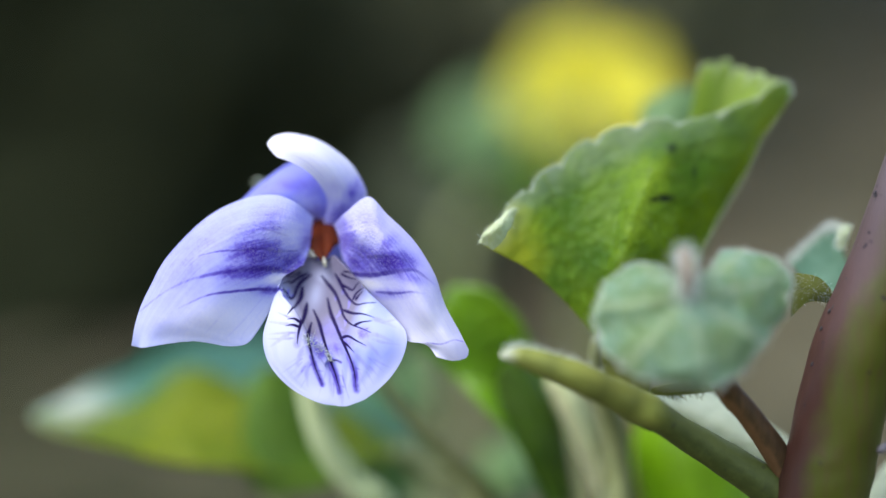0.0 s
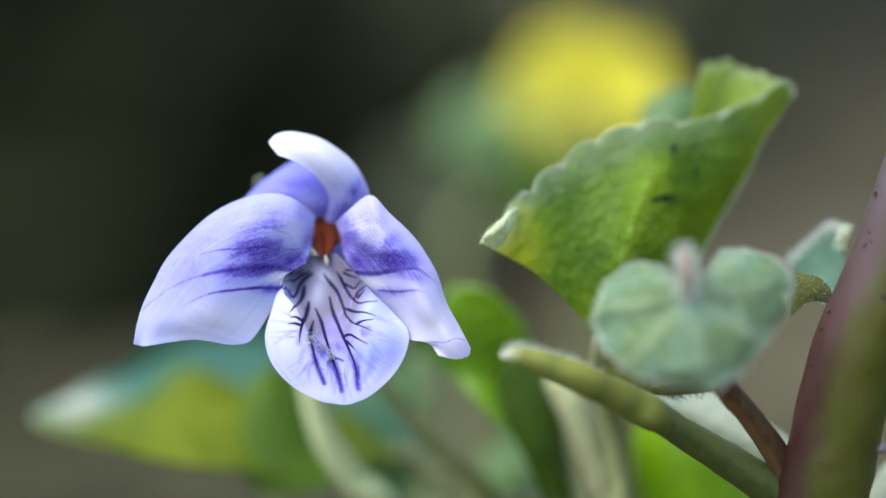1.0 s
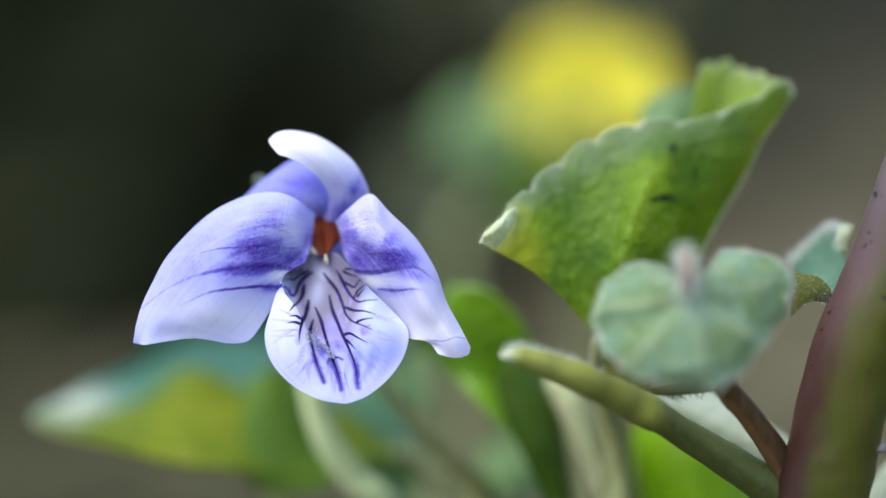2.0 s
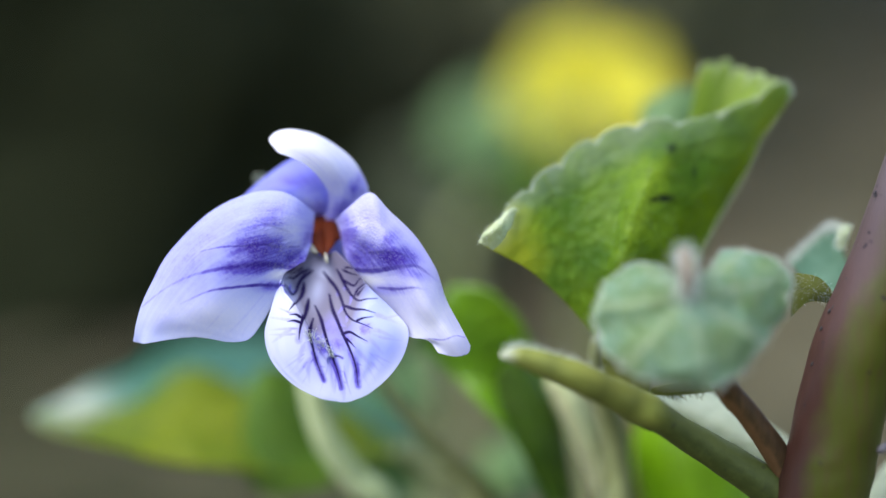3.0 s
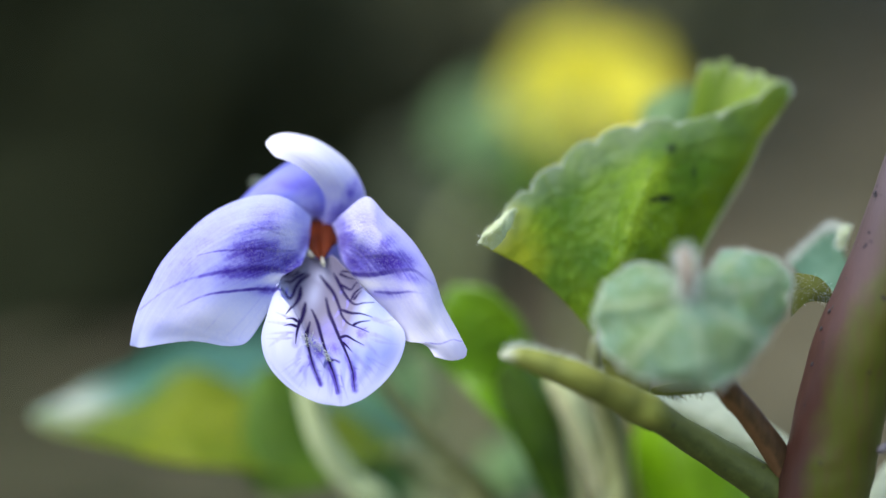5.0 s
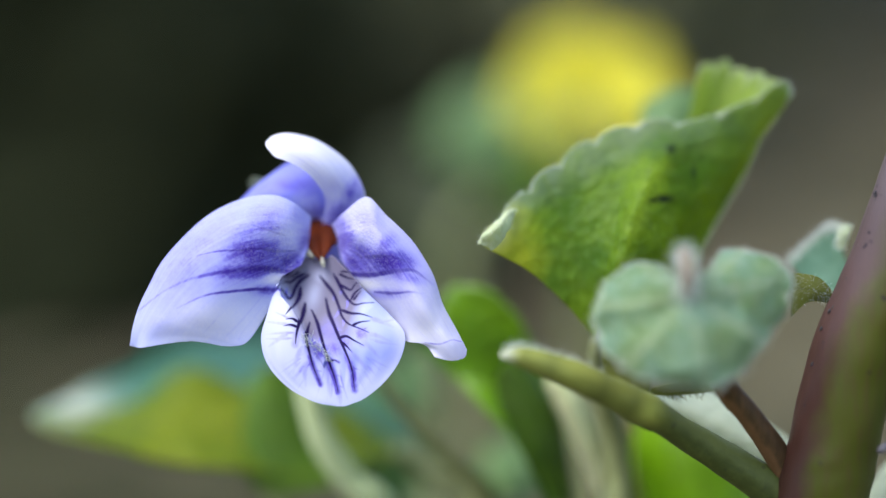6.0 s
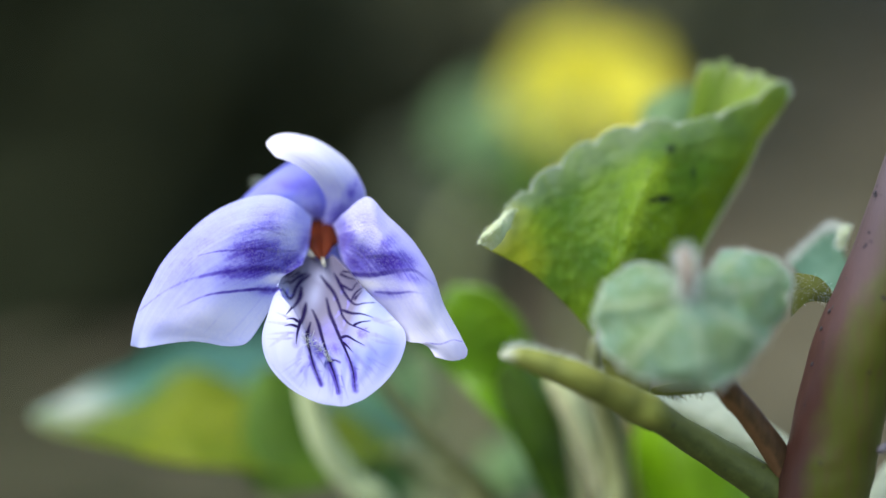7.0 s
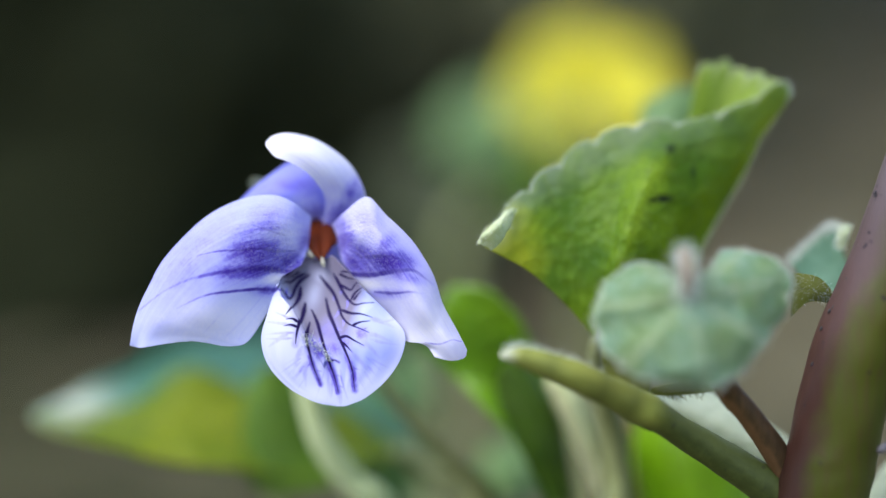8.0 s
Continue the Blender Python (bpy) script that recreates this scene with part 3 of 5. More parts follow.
def lower_petal():
    g0 = [(-7.40, 3.31, 69.66), (-8.75, 1.90, 68.90), (-9.00, 0.60, 67.85), (-9.39, -0.50, 66.58), (-9.72, -1.00, 65.23), (-9.35, -1.20, 63.81), (-8.23, -1.50, 62.58), (-6.77, -1.80, 61.81), (-5.55, -2.00, 61.58)]
    g1 = [(-7.32, 3.50, 69.59), (-8.72, 1.60, 68.65), (-8.88, 0.10, 67.68), (-8.61, -1.30, 66.39), (-8.53, -1.60, 65.19), (-8.22, -1.80, 63.84), (-7.30, -1.90, 62.67), (-6.36, -2.00, 61.95), (-5.52, -2.00, 61.58)]
    g2 = [(-7.26, 3.65, 69.56), (-8.62, 1.50, 68.55), (-8.72, -0.20, 67.62), (-7.95, -1.70, 66.67), (-7.41, -2.20, 65.66), (-6.83, -2.40, 64.62), (-6.20, -2.20, 63.40), (-5.79, -2.10, 62.13), (-5.46, -2.00, 61.58)]
    g3 = [(-7.13, 4.08, 69.53), (-8.30, 3.20, 68.50), (-8.56, 2.40, 67.45), (-8.05, 1.61, 66.44), (-7.42, 0.20, 65.49), (-6.56, -1.80, 64.41), (-5.87, -2.20, 63.22), (-5.58, -2.10, 62.07), (-5.40, -2.00, 61.58)]
    g4 = [(-6.70, 4.50, 69.46), (-6.47, 3.50, 68.15), (-6.16, 2.26, 66.92), (-5.82, 0.81, 65.87), (-5.47, -0.90, 64.95), (-5.25, -2.00, 63.94), (-5.24, -2.20, 62.95), (-5.27, -2.10, 62.07), (-5.34, -2.00, 61.58)]
    g5 = [(-6.30, 3.87, 69.53), (-5.49, 2.51, 68.32), (-4.82, 1.28, 67.40), (-4.10, -0.20, 66.36), (-3.76, -1.30, 65.18), (-3.90, -1.70, 63.83), (-4.41, -1.90, 62.73), (-4.89, -2.00, 61.98), (-5.25, -2.00, 61.58)]
    g6 = [(-6.02, 3.31, 69.66), (-5.01, 1.45, 68.73), (-3.96, 0.30, 67.58), (-2.81, -0.50, 66.49), (-1.98, -1.00, 65.47), (-2.12, -1.20, 64.27), (-2.85, -1.50, 63.07), (-4.05, -1.80, 62.03), (-5.10, -2.00, 61.61)]
    s = loft([g0, g1, g2, g3, g4, g5, g6], 280, 290)
    # the blade leans out more and more towards its tip; the throat stays shallow
    lean = -1.7 * np.clip((68.4 - s[..., 2]) / 6.9, 0, 1) ** 1.7
    s[..., 1] = np.where(s[..., 1] > 0, s[..., 1] * 0.42, s[..., 1] * 0.32) + 0.6 * lean
    s = frayed(roll(s, 1.6, 0.10, 4.0), 0.02, 1.0)
    # shallow pleats that run out to the margin
    u = np.linspace(0, 1, s.shape[0])[:, None]
    v = np.linspace(0, 1, s.shape[1])[None, :]
    s[..., 1] += 0.035 * np.sin(u * 58 + 2.5 * np.sin(u * 9)) * np.clip((v - 0.45) / 0.2, 0, 1) * np.clip((0.82 - v) / 0.25, 0, 1)
    p = no_pigment(s)
    # fine bluish lines that run from the ends of the veins to the margin
    rnd = random.Random(71)
    middle, reach = (-5.86, 65.50), 3.95
    for k in range(34):
        q = radians(rnd.uniform(-205, 25))
        begin, end, bend = rnd.uniform(0.42, 0.7), rnd.uniform(0.84, 0.98), rnd.uniform(-0.16, 0.16)
        line = [(middle[0] + reach * r * math.cos(q + bend * (r - begin)), middle[1] + reach * r * math.sin(q + bend * (r - begin))) for r in np.linspace(begin, end, 4)]
        p[..., 0] = np.maximum(p[..., 0], rnd.uniform(0.16, 0.4) * near_line(s, line, rnd.uniform(0.05, 0.11), 0.4, 0.8))
    # whitish but for the pale blue lobe that faces the folded leaf
    wash = np.maximum(blob(s, (-4.36, 66.77), 1.5, 1.6, -35), blob(s, (-4.02, 65.11), 1.5, 1.3))
    p[..., 2] = 0.46 * (1 - np.clip(2.2 * wash, 0, 1))
    outer = np.clip((np.linspace(0, 1, s.shape[1])[None, :] - 0.45) / 0.2, 0, 1)
    w = 0.088
    veins = []

    def vein(weight, *line):
        veins.append((list(line), weight))

    # towards the right margin
    vein(1.25, (-6.64, 68.52), (-6.30, 68.09), (-5.90, 67.60), (-5.59, 66.92), (-5.40, 66.37), (-5.02, 65.95), (-4.40, 65.71), (-3.91, 65.50))
    vein(0.9, (-4.83, 65.86), (-4.41, 66.04), (-3.82, 66.13))
    vein(1.05, (-5.50, 66.71), (-4.91, 66.52), (-4.35, 66.49), (-3.73, 66.31))
    vein(1.15, (-5.90, 68.65), (-5.66, 68.25), (-5.41, 67.75), (-5.04, 67.23), (-4.67, 66.98), (-4.21, 67.07), (-3.62, 67.10))
    vein(0.8, (-4.92, 67.20), (-4.73, 67.57), (-4.45, 67.81), (-4.18, 68.00))
    vein(0.8, (-4.76, 67.23), (-4.58, 67.47), (-4.33, 67.75))
    vein(0.9, (-5.66, 68.15), (-5.25, 67.91), (-4.92, 67.78), (-4.70, 68.06), (-4.42, 68.31))
    vein(0.85, (-5.59, 68.65), (-5.16, 68.46), (-4.67, 68.34))
    vein(0.7, (-5.47, 68.77), (-5.07, 68.74), (-4.76, 68.55))
    vein(1.3, (-6.30, 67.29), (-6.11, 66.52), (-5.81, 65.86), (-5.46, 65.11), (-5.17, 64.51), (-4.91, 63.91), (-4.75, 63.32), (-4.64, 62.44))
    vein(1.05, (-5.55, 65.17), (-5.13, 65.29), (-4.66, 65.05), (-4.17, 64.81))
    vein(0.8, (-5.36, 64.99), (-5.05, 64.72), (-4.80, 64.45))
    # down the middle
    vein(1.2, (-7.07, 66.68), (-6.74, 66.01), (-6.54, 65.41), (-6.34, 64.81), (-6.11, 64.15), (-5.88, 63.56), (-5.68, 62.97), (-5.51, 62.32))
    vein(0.6, (-6.04, 63.91), (-5.77, 64.03), (-5.49, 63.91))
    vein(1.1, (-7.14, 66.01), (-7.25, 65.53), (-7.23, 65.02), (-7.09, 64.51), (-6.92, 63.86), (-6.72, 63.32), (-6.46, 62.73))
    # towards the fold
    vein(1.62, (-7.41, 67.04), (-7.52, 66.46), (-7.69, 65.86), (-7.79, 65.41), (-7.84, 64.90))
    vein(0.98, (-7.72, 66.07), (-8.01, 66.25), (-8.38, 66.22))
    vein(0.98, (-7.75, 65.80), (-8.09, 65.92), (-8.49, 65.86))
    vein(1.62, (-7.69, 67.91), (-7.75, 67.38), (-7.91, 67.07), (-8.15, 66.77), (-8.38, 66.49))
    vein(1.37, (-7.23, 68.58), (-7.72, 68.25), (-7.97, 67.88), (-8.12, 67.47), (-8.31, 67.29), (-8.58, 67.66), (-8.80, 67.91))
    vein(1.10, (-7.41, 68.68), (-7.88, 68.46), (-8.25, 68.18), (-8.49, 68.21), (-8.71, 68.12))
    vein(0.91, (-8.12, 68.89), (-8.43, 68.58), (-8.68, 68.46))
    vein(0.78, (-7.75, 68.77), (-8.12, 68.55), (-8.43, 68.40))
    rnd = random.Random(88)
    twigs = []
    for line, k in [v for v in veins if len(v[0]) > 5]:
        fine = curve([(x, z, 0) for x, z in line], 30)[:, :2]
        for t in (9, 14, 18, 22, 26):
            if rnd.random() < 0.45:
                way = fine[t + 1] - fine[t - 1]
                turn = rnd.choice((-1, 1)) * rnd.uniform(0.5, 0.95)
                way = way / np.linalg.norm(way) * rnd.uniform(0.25, 0.7)
                side = np.array((way[0] * math.cos(turn) - way[1] * math.sin(turn), way[0] * math.sin(turn) + way[1] * math.cos(turn)))
                twigs.append(([tuple(fine[t]), tuple(fine[t] + side * 0.5 + way * 0.08), tuple(fine[t] + side)], 0.5 * k))
    for line, k in twigs:
        p[..., 0] = np.maximum(p[..., 0], 0.6 * near_line(s, line, w * k * 1.3, 0.3, 0.8))
    for line, k in veins:
        p[..., 1] = np.maximum(p[..., 1], np.clip(near_line(s, line, w * k, 0.22, 0.45) * 2.0 - 0.3, 0, 1))
        p[..., 0] = np.maximum(p[..., 0], near_line(s, line, w * k * 2.5, 0.6) * 0.7 * outer)
    for spot, rx, rz, k in (((-4.39, 65.47), 0.55, 0.4, 0.6), ((-5.84, 64.63), 0.75, 0.5, 0.6), ((-5.18, 64.87), 0.5, 0.6, 0.55), ((-5.99, 65.41), 0.7, 0.8, 0.4), ((-6.60, 64.45), 0.55, 0.45, 0.72), ((-7.01, 64.93), 0.3, 0.35, 0.6),
                            ((-6.01, 63.77), 0.3, 0.6, 0.55), ((-7.10, 64.75), 0.3, 0.5, 0.5), ((-4.91, 63.91), 0.22, 0.6, 0.4), ((-7.79, 65.35), 0.22, 0.4, 0.4)):
        p[..., 0] = np.maximum(p[..., 0], k * blob(s, spot, rx, rz))
    for line in ([(-4.33, 65.17), (-3.86, 64.75), (-3.33, 64.15)], [(-3.97, 65.47), (-3.35, 65.29), (-2.67, 64.99)], [(-3.79, 66.25), (-3.24, 66.07), (-2.56, 65.77)], [(-4.86, 64.45), (-4.30, 63.91), (-3.81, 63.32)],
                 [(-8.26, 65.47), (-8.79, 65.11), (-9.27, 64.75)], [(-7.50, 64.75), (-7.78, 64.03), (-7.94, 63.32)], [(-7.17, 63.91), (-7.33, 63.32), (-7.25, 62.62)], [(-5.49, 62.44), (-5.42, 62.09), (-5.39, 61.67)]):
        p[..., 0] = np.maximum(p[..., 0], 0.3 * near_line(s, line, 0.16, 0.4, 0.6))
    # shade inside the flower painted in grey: wide above, narrowing to the ridge of hairs
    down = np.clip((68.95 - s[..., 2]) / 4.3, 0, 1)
    throat_shade = np.clip((2.6 - 1.6 * down - np.abs(s[..., 0] + 6.42 - 0.25 * down)) / 0.7 + 0.5, 0, 1) * np.clip((s[..., 2] - 64.2) / 1.2, 0, 1)
    throat_shade = 0.92 * throat_shade * (1 - 0.5 * np.maximum(blob(s, (-6.95, 67.54), 0.42, 0.9, -12), blob(s, (-6.64, 68.46), 0.45, 0.5)))
    p = np.concatenate([p, 1 - throat_shade[..., None]], 2)
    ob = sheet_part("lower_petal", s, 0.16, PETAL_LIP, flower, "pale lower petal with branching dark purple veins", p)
    rnd = random.Random(3)
    spots, ways = [], []
    a, b = np.array((-7.33, 65.29)), np.array((-6.01, 64.09))
    for _ in range(150):
        at = a + (b - a) * rnd.random() + np.array((rnd.gauss(0, 0.12), rnd.gauss(0, 0.12)))
        i, j = np.unravel_index(np.argmin((s[..., 0] - at[0]) ** 2 + (s[..., 2] - at[1]) ** 2), s.shape[:2])
        spots.append(s[i, j])
        ways.append((rnd.gauss(0, 0.6), -1, rnd.gauss(0.2, 0.5)))
    hairs("pollen_hairs", spots, ways, 0.42, 0.014, ob, 9, "fine pale hairs on the ridge of the petal")


def left_petal():
    g0 = [(-7.11, 2.50, 71.78), (-8.14, 1.00, 72.56), (-9.19, 0.60, 72.95), (-10.90, 0.80, 72.77), (-12.67, 0.60, 71.81), (-14.68, 0.20, 69.85), (-16.02, -0.20, 67.65), (-16.65, -0.30, 65.91), (-16.86, -0.30, 64.78)]
    g1 = [(-7.19, 2.20, 71.12), (-8.09, 0.20, 71.41), (-9.27, -0.60, 71.55), (-11.08, -0.80, 71.19), (-12.89, -0.90, 70.18), (-14.41, -0.90, 68.60), (-15.58, -0.80, 66.84), (-16.29, -0.50, 65.46), (-16.56, -0.30, 64.69)]
    g2 = [(-7.28, 2.20, 70.50), (-7.95, 0.30, 70.34), (-9.12, -0.50, 70.03), (-10.75, -1.10, 69.57), (-12.39, -1.40, 68.73), (-13.75, -1.40, 67.46), (-14.84, -1.20, 66.15), (-15.50, -0.85, 65.22), (-15.85, -0.75, 64.72)]
    g3 = [(-7.41, 1.40, 69.78), (-8.08, 0.50, 69.35), (-9.01, -0.10, 68.74), (-10.31, -0.90, 68.05), (-11.63, -1.40, 67.24), (-12.45, -1.50, 66.40), (-13.05, -1.25, 65.70), (-13.35, -1.05, 65.30), (-13.50, -0.95, 65.02)]
    g4 = [(-7.59, 0.80, 69.16), (-8.08, 0.25, 68.85), (-8.69, 0.05, 68.42), (-8.94, 0.15, 67.57), (-9.39, -0.10, 66.56), (-10.07, -0.55, 65.41), (-10.60, -0.80, 64.88), (-11.25, -0.88, 64.76), (-11.85, -0.92, 64.80)]
    s = loft([g0, g1, g2, g3, g4], 170, 200)
    s = frayed(roll(s, 2.2, 0.13, 1.0), 0.04, 2.0)
    p = no_pigment(s)
    p[..., 0] = faint_veins(s, 13, 72, 0.3, 0.95, 0.007, 0.14)
    for spot, rx, rz, k, q in (((-9.75, 69.75), 2.1, 1.2, 0.95, 0), ((-10.07, 68.87), 2.4, 0.55, 1.05, 4), ((-8.23, 69.27), 1.0, 0.8, 1.0, 0), ((-10.1, 71.0), 2.2, 0.8, 0.42, 12),
                               ((-9.09, 71.35), 1.6, 1.2, 0.52, 0), ((-7.47, 70.34), 0.7, 1.4, 0.6, 0), ((-7.84, 71.71), 1.0, 1.0, 0.42, 0), ((-13.44, 69.72), 4.5, 2.6, 0.34, 40), ((-9.31, 67.80), 0.9, 0.35, 0.7, 0), ((-11.14, 68.35), 2.2, 0.6, 0.35, 8),
                               ((-13.59, 69.11), 2.6, 0.8, 0.16, 35)):
        p[..., 0] = np.maximum(p[..., 0], k * blob(s, spot, rx, rz, q))
    for line, w, k in (([(-7.71, 68.87), (-8.69, 68.78), (-9.67, 68.96), (-10.84, 68.87), (-12.21, 68.68), (-13.74, 68.29), (-15.06, 67.64), (-16.35, 66.66)], 0.2, 0.95),
                       ([(-7.93, 69.91), (-8.94, 69.88), (-9.77, 70.03), (-10.68, 69.94), (-12.00, 69.88), (-13.29, 69.60)], 0.11, 0.8),
                       ([(-8.45, 67.83), (-9.15, 67.80), (-10.07, 67.83), (-11.14, 67.73), (-12.61, 67.52), (-14.20, 66.82)], 0.13, 0.85),
                       ([(-8.39, 70.70), (-9.31, 71.01), (-10.22, 71.32)], 0.09, 0.5)):
        line_here = near_line(s, line, w, 0.25)
        fade = np.clip((s[..., 0] + 14.5) / 3.5, 0.2, 1.0)
        p[..., 0] = np.maximum(p[..., 0], k * line_here * np.clip(fade + 0.22, 0, 1))
        p[..., 1] = np.maximum(p[..., 1], 0.38 * k * np.clip(line_here * 1.2 - 0.3, 0, 1) * fade ** 2)
    p[..., 2] = np.maximum(0.95 * blob(s, (-9.00, 68.41), 0.6, 0.4), 0.6 * blob(s, (-8.33, 70.80), 1.2, 1.7))
    p[..., 2] = np.maximum(p[..., 2], 0.6 * blob(s, (-12.06, 66.05), 3.6, 1.3))
    bare = np.maximum(0.9 * blob(s, (-9.00, 68.38), 0.6, 0.36), 0.5 * np.maximum(blob(s, (-8.3, 70.6), 0.8, 1.1), 0.5 * blob(s, (-8.95, 69.35), 0.6, 0.45)))
    p[..., :2] *= (1 - bare)[..., None]
    p[..., 2] = np.maximum(p[..., 2], bare)
    sheet_part("side_petal", s, 0.17, PETAL_COOL, flower, "lavender side petal with violet streaks", p)


def right_petal():
    g0 = [(-6.11, 2.40, 71.34), (-5.22, 1.20, 72.04), (-4.06, 0.60, 72.86), (-3.04, 0.40, 71.93), (-1.50, 0.20, 70.40), (-0.49, 0.00, 68.65), (0.18, -0.25, 66.82), (0.85, -0.45, 65.64), (1.13, -0.60, 65.09), (1.37, -0.60, 64.55)]
    g1 = [(-5.95, 2.30, 71.00), (-4.98, 0.70, 71.42), (-3.88, -0.10, 71.74), (-2.87, -0.40, 70.73), (-1.62, -0.60, 69.30), (-0.70, -0.80, 67.69), (-0.06, -0.90, 66.32), (0.49, -0.95, 65.41), (0.85, -1.00, 64.91), (1.25, -0.80, 64.17)]
    g2 = [(-5.82, 2.20, 70.65), (-4.79, 0.30, 70.80), (-3.72, -0.60, 70.64), (-2.70, -1.00, 69.57), (-1.79, -1.20, 68.21), (-0.97, -1.30, 66.76), (-0.36, -1.20, 65.84), (0.03, -1.25, 65.36), (0.43, -1.25, 64.80), (0.85, -1.00, 64.02)]
    g3 = [(-5.73, 2.30, 70.31), (-5.05, 0.90, 70.03), (-4.26, 0.30, 69.60), (-3.30, -0.20, 68.56), (-2.47, -0.40, 67.41), (-1.71, -0.60, 66.22), (-1.03, -0.80, 65.47), (-0.49, -0.95, 64.98), (-0.06, -1.00, 64.60), (0.33, -0.90, 64.01)]
    g4 = [(-5.64, 2.40, 69.97), (-5.33, 1.60, 69.26), (-4.82, 1.20, 68.58), (-3.88, 0.80, 67.51), (-3.14, 0.60, 66.45), (-2.31, 0.10, 65.32), (-1.81, -0.40, 65.00), (-1.17, -0.70, 64.92), (-0.74, -0.60, 64.70), (-0.35, -0.90, 64.19)]
    s = loft([g0, g1, g2, g3, g4], 170, 200)
    s = frayed(roll(s, 2.0, 0.16, 7.0), 0.05, 3.0)
    p = no_pigment(s)
    p[..., 0] = faint_veins(s, 11, 73, 0.3, 0.95, 0.008, 0.14)
    for spot, rx, rz, k, q in (((-4.47, 69.42), 1.2, 1.0, 0.9, -20), ((-2.7, 69.3), 1.3, 0.75, 1.1, -15), ((-5.23, 70.34), 0.8, 1.1, 0.75, 0), ((-3.0, 70.1), 0.6, 0.9, 0.62, -25),
                               ((-3.95, 71.32), 1.3, 0.9, 0.36, -40), ((-5.39, 71.19), 0.8, 0.8, 0.5, 0), ((-1.65, 68.50), 2.2, 3.0, 0.17, 0), ((-1.96, 68.62), 1.4, 0.5, 0.6, -15), ((-4.10, 68.99), 1.6, 0.4, 0.75, -10), ((-2.88, 67.58), 1.3, 0.35, 0.5, 0)):
        p[..., 0] = np.maximum(p[..., 0], k * blob(s, spot, rx, rz, q))
    for line, w, k in (([(-5.08, 68.68), (-4.10, 68.56), (-2.88, 68.74), (-1.65, 68.87), (-0.98, 68.50), (-0.43, 68.07)], 0.2, 0.9),
                       ([(-4.16, 69.57), (-2.88, 69.60), (-1.96, 69.36), (-1.19, 68.87)], 0.12, 0.7),
                       ([(-3.64, 67.67), (-2.57, 67.61), (-1.65, 67.70), (-0.98, 67.58)], 0.11, 0.8)):
        h = near_line(s, line, w, 0.3, 0.75)
        p[..., 0] = np.maximum(p[..., 0], k * h)
        p[..., 1] = np.maximum(p[..., 1], 0.5 * k * np.clip(h * 1.2 - 0.3, 0, 1))
    p[..., 2] = np.maximum(0.95 * blob(s, (-3.95, 68.13), 0.75, 0.3, -10), 0.38 * blob(s, (-4.10, 70.49), 1.2, 1.5))
    p[..., 2] = np.maximum(p[..., 2], 0.85 * blob(s, (-0.98, 65.99), 1.8, 2.3, 35))
    # thin shadow along the curled tip's crease, painted as a violet line
    p[..., 0] = np.maximum(p[..., 0], 0.45 * near_line(s, [(-0.89, 64.96), (-0.10, 64.89), (0.57, 65.11), (1.08, 65.01)], 0.05, 0.6))
    bare = 0.9 * blob(s, (-4.04, 68.10), 0.75, 0.3, -12)
    p[..., :2] *= (1 - bare)[..., None]
    p[..., 2] = np.maximum(p[..., 2], bare)
    sheet_part("side_petal", s, 0.17, PETAL, flower, "lavender side petal with violet streaks and curled tip", p)


